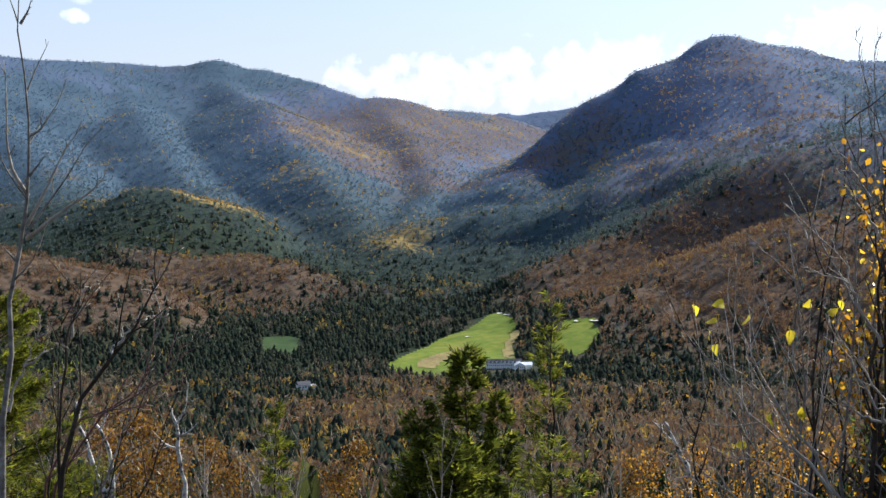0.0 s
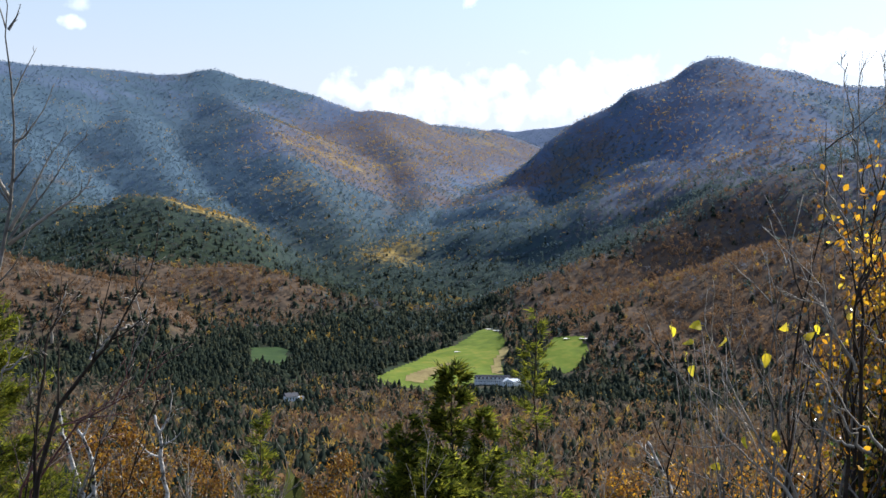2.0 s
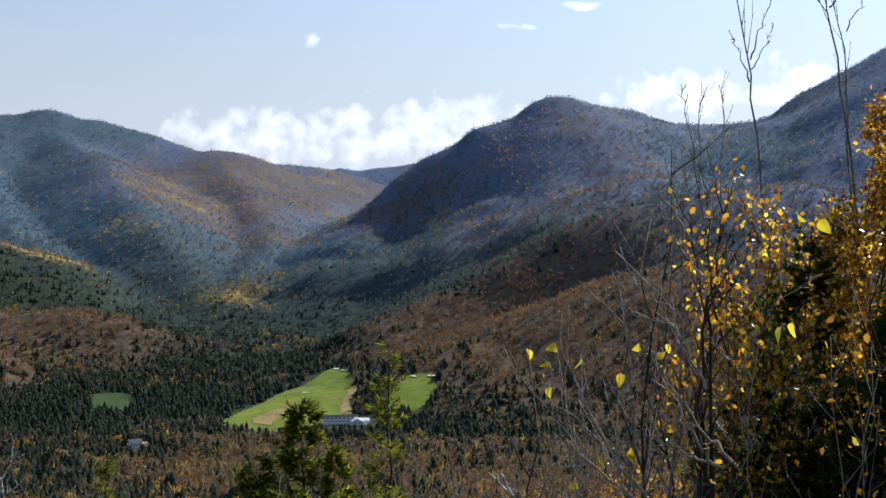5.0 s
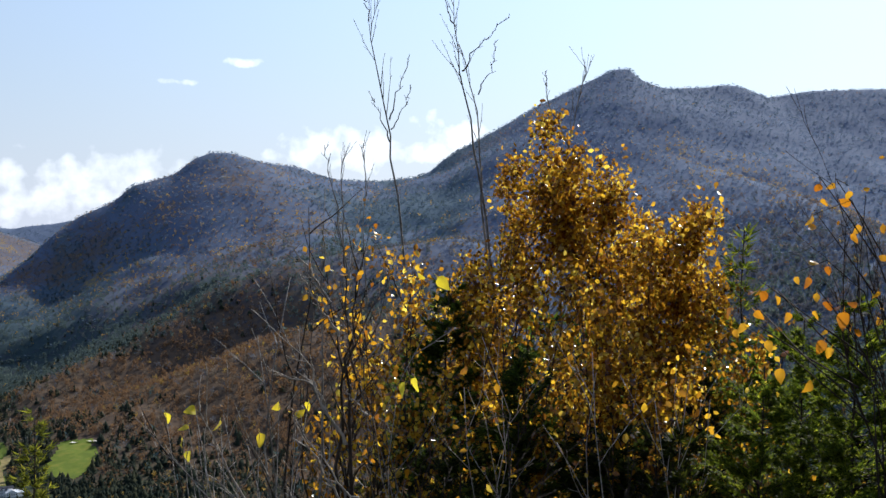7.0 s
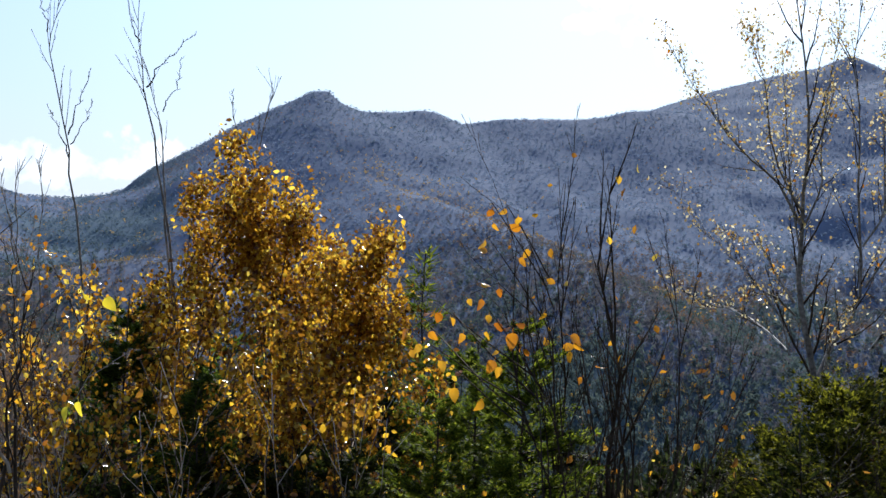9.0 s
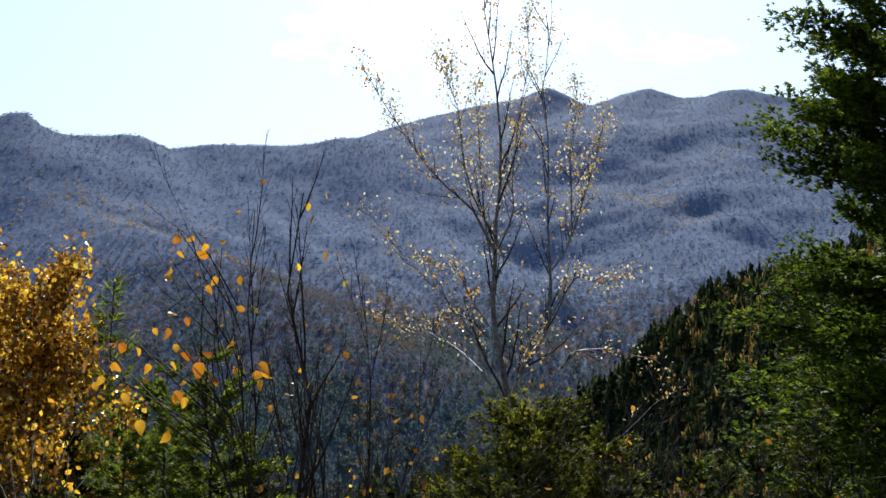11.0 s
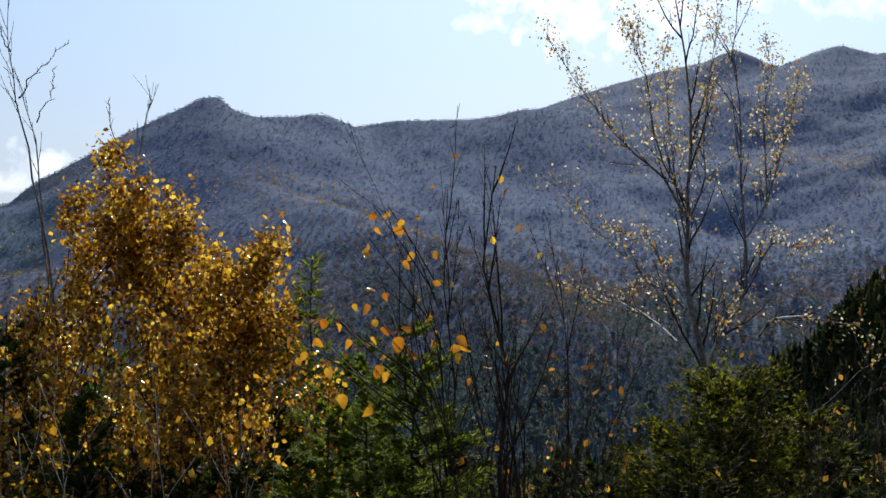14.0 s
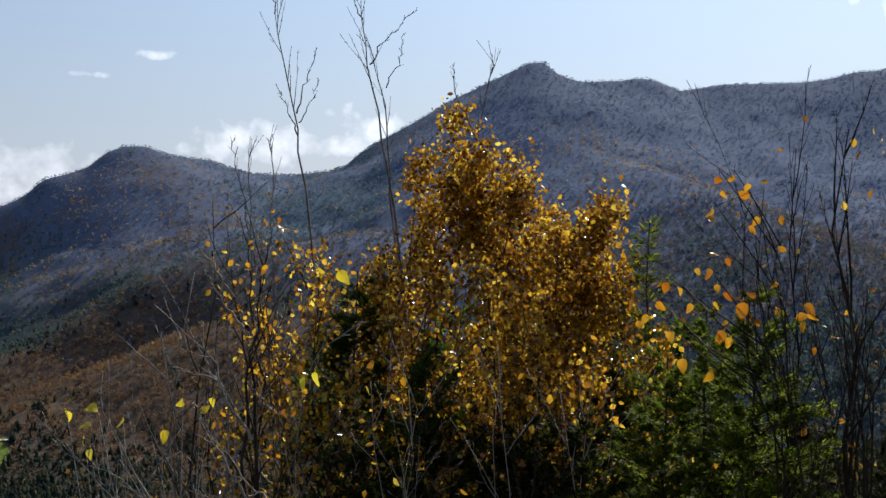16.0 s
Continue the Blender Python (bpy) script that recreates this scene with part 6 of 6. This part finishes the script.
# orange shrubs on the slope below
for k, (az, el, dist, n) in enumerate([(-9.2, -14.3, 15, 500), (-11.0, -13.9, 15.5, 600), (-12.8, -13.4, 15, 600), (-14.4, -12.8, 14.5, 500), (-16.2, -12.2, 14, 400)]):
    p, h = standing(az, el, dist)
    stem_tree("orange_shrub", 260 + k, p, air(az, el, dist), 0.02, SAPLING, DARK_BARK, DARK_BARK, "low shrub covered in orange autumn leaves", "shrub", LEAF_SUN_PAINTED, int(n * 4), 0.036, group="orange shrubs", stems=4, scatter=0.1)

# bare and golden trees on the slope below the lookout, built once and repeated
g = np.random.default_rng(300)
bare_kinds = [stem_tree("slope_tree", 301 + k, Vector((0, 0, 0)), Vector((0.2, 0, 9.0)), 0.075, {"kids": (10, 4), "angle": 30, "ratio": 0.34, "wiggle": 0.08, "lift": 0.06, "levels": 3, "start": 0.25}, GREY_BARK, GREY_BARK,
                        "leafless grey-brown tree on the slope", "tree", group="slope trees", stems=2, split=False) for k in range(3)]
gold_kinds = [stem_tree("golden_tree", 306 + k, Vector((0, 0, 0)), Vector((0.1, 0, 7.0)), 0.07, {"kids": (16, 6), "angle": 36, "ratio": 0.36, "wiggle": 0.08, "lift": 0.06, "levels": 3, "start": 0.2}, BARK, DARK_BARK,
                        "small tree with dull orange autumn leaves", "tree", LEAF_ORANGE, 2200, 0.095, group="golden slope trees", scatter=0.2, split=False) for k in range(2)]
used = set()


def plant(kinds, az, dist, height, native):
    k = int(g.integers(0, len(kinds)))
    p = spot(az, dist)
    s = height / native
    m = Matrix.Translation(p) @ Matrix.Rotation(g.uniform(0, math.tau), 4, "Z") @ Matrix.Rotation(g.normal(0, 0.05), 4, "X")
    ob = kinds[k]
    if ob.name in used:
        ob = copy_thing(ob, m)
    else:
        used.add(ob.name)
        ob.matrix_basis = m
    ob.scale = (s, s, s)


for k in range(78):
    az, dist = g.uniform(-20, 22), g.uniform(24, 92) ** 1.0
    top = g.uniform(-15.5, -11.6) if dist < 60 else g.uniform(-14.8, -12.6)
    h = air(az, top, dist).z - spot(az, dist).z
    if h > 2.5:
        plant(bare_kinds, az, dist, h, 9.0)
for az, dist, top in ((12.6, 27, -12.4), (13.6, 30, -12.9), (-8.0, 45, -14.2), (4.5, 52, -14.0), (9.5, 60, -13.6)):
    plant(gold_kinds, az, dist, air(az, top, dist).z - spot(az, dist).z, 7.0)
for k in range(22):
    az, dist = g.uniform(-64, -20), g.uniform(16, 60)
    h = air(az, g.uniform(-12, -8.0), dist).z - spot(az, dist).z
    if h > 2:
        plant(bare_kinds, az, dist, h, 9.0)

# brush at the foot of the view
for k in range(46):
    az, dist = -17 - 47 * (k + g.uniform()) / 46, g.uniform(6.3, 10.5)
    p, h = standing(az, g.uniform(-11.0, -6.0), dist)
    if h > 0.4:
        stem_tree("brush", 400 + k, p, p + Vector((g.normal(0, 0.2), g.normal(0, 0.2), h)), 0.01, SHRUB, DARK_BARK, DARK_BARK, "low tangled brush with a few dry leaves", "shrub", LEAF_ORANGE if k % 2 else LEAF_GOLD, 22, 0.04, group="brush", stems=3)

# pale criss-crossing saplings low in front of the clump
for k in range(9):
    a0 = -20.5 - 1.45 * k + g.uniform(-0.5, 0.5)
    stem_tree("leaning_sapling", 470 + k, spot(a0, 7.0), air(a0 + g.uniform(-2.6, 2.6), g.uniform(-7.0, -3.0), 6.9), 0.011, THIN, GREY_BARK, GREY_BARK, "pale leafless sapling leaning across golden leaves", "sapling", LEAF_GOLD, 14, 0.045, group="leaning saplings")

# low young spruces in the brush
for k, (az, dist, el) in enumerate([(-19.0, 9.5, -8.6), (-22.6, 10.0, -7.8), (-28.4, 7.4, -7.6), (-30.8, 7.0, -7.2), (-39.8, 8.4, -7.0), (-43.2, 9.6, -8.2), (-46.0, 10.2, -7.2), (-55.6, 9.8, -7.4), (-58.6, 9.4, -6.4)]):
    p, h = standing(az, el, dist)
    conifer("young_spruce", 500 + k, p, h, 0.75, NEEDLES_DEEP, DARK_BARK, "low dense young spruce in the brush", 1.5, 0.12, 0.07, group="young spruces", blade=0.11)

# spruces added behind the golden saplings as backing for the clump's dark inside
for k, (az, dist, el) in enumerate([(-20.2, 10.6, -4.5), (-23.2, 10.8, -2.6), (-25.4, 10.6, -1.8), (-27.4, 10.9, -2.4), (-29.6, 10.6, -2.8), (-31.6, 10.4, -3.0), (-35.2, 10.2, -3.6)]):
    p, h = standing(az, el, dist)
    conifer("dark_spruce", 520 + k, p, h, 1.15, NEEDLES, DARK_BARK, "dark spruce half hidden behind golden saplings", 1.0, 0.18, 0.12, group="dark spruces", blade=0.12)
for k, (az, dist, el) in enumerate([(-20.4, 8.2, -7.4), (-22.2, 7.2, -8.6), (-24.6, 7.4, -7.6), (-27.4, 7.4, -7.2), (-30.0, 7.3, -7.4), (-23.4, 8.4, -6.8), (-26.2, 8.6, -6.4), (-29.2, 8.6, -6.2), (-32.2, 8.2, -6.0), (-38.6, 7.6, -5.4), (-45.0, 8.2, -8.0), (-48.8, 8.0, -6.6), (-54.8, 8.0, -7.6), (-57.6, 8.2, -7.0), (-60.2, 8.6, -6.0), (-62.4, 8.8, -5.0)]):
    p, h = standing(az, el, dist)
    conifer("dark_spruce", 560 + k, p, h, 0.8, NEEDLES_DEEP, DARK_BARK, "dark bushy spruce low among golden saplings", 1.2, 0.15, 0.08, group="dark spruces", blade=0.12)
# dark leafless thickets on the brow
for k in range(30):
    az, dist = -37.5 - 26 * (k + g.uniform()) / 30, g.uniform(7.5, 13.0)
    p, h = standing(az, g.uniform(-7.5, -3.6), dist)
    stem_tree("thicket", 540 + k, p, p + Vector((g.normal(0, 0.3), g.normal(0, 0.3), h)), 0.013, {"kids": (10, 6), "angle": 34, "ratio": 0.42, "wiggle": 0.09, "lift": 0.04, "levels": 3, "start": 0.12}, DARK_BARK, DARK_BARK,
              "dark leafless thicket with a few dry orange leaves", "shrub", LEAF_ORANGE, 12, 0.04, group="thickets", stems=3, split=False)
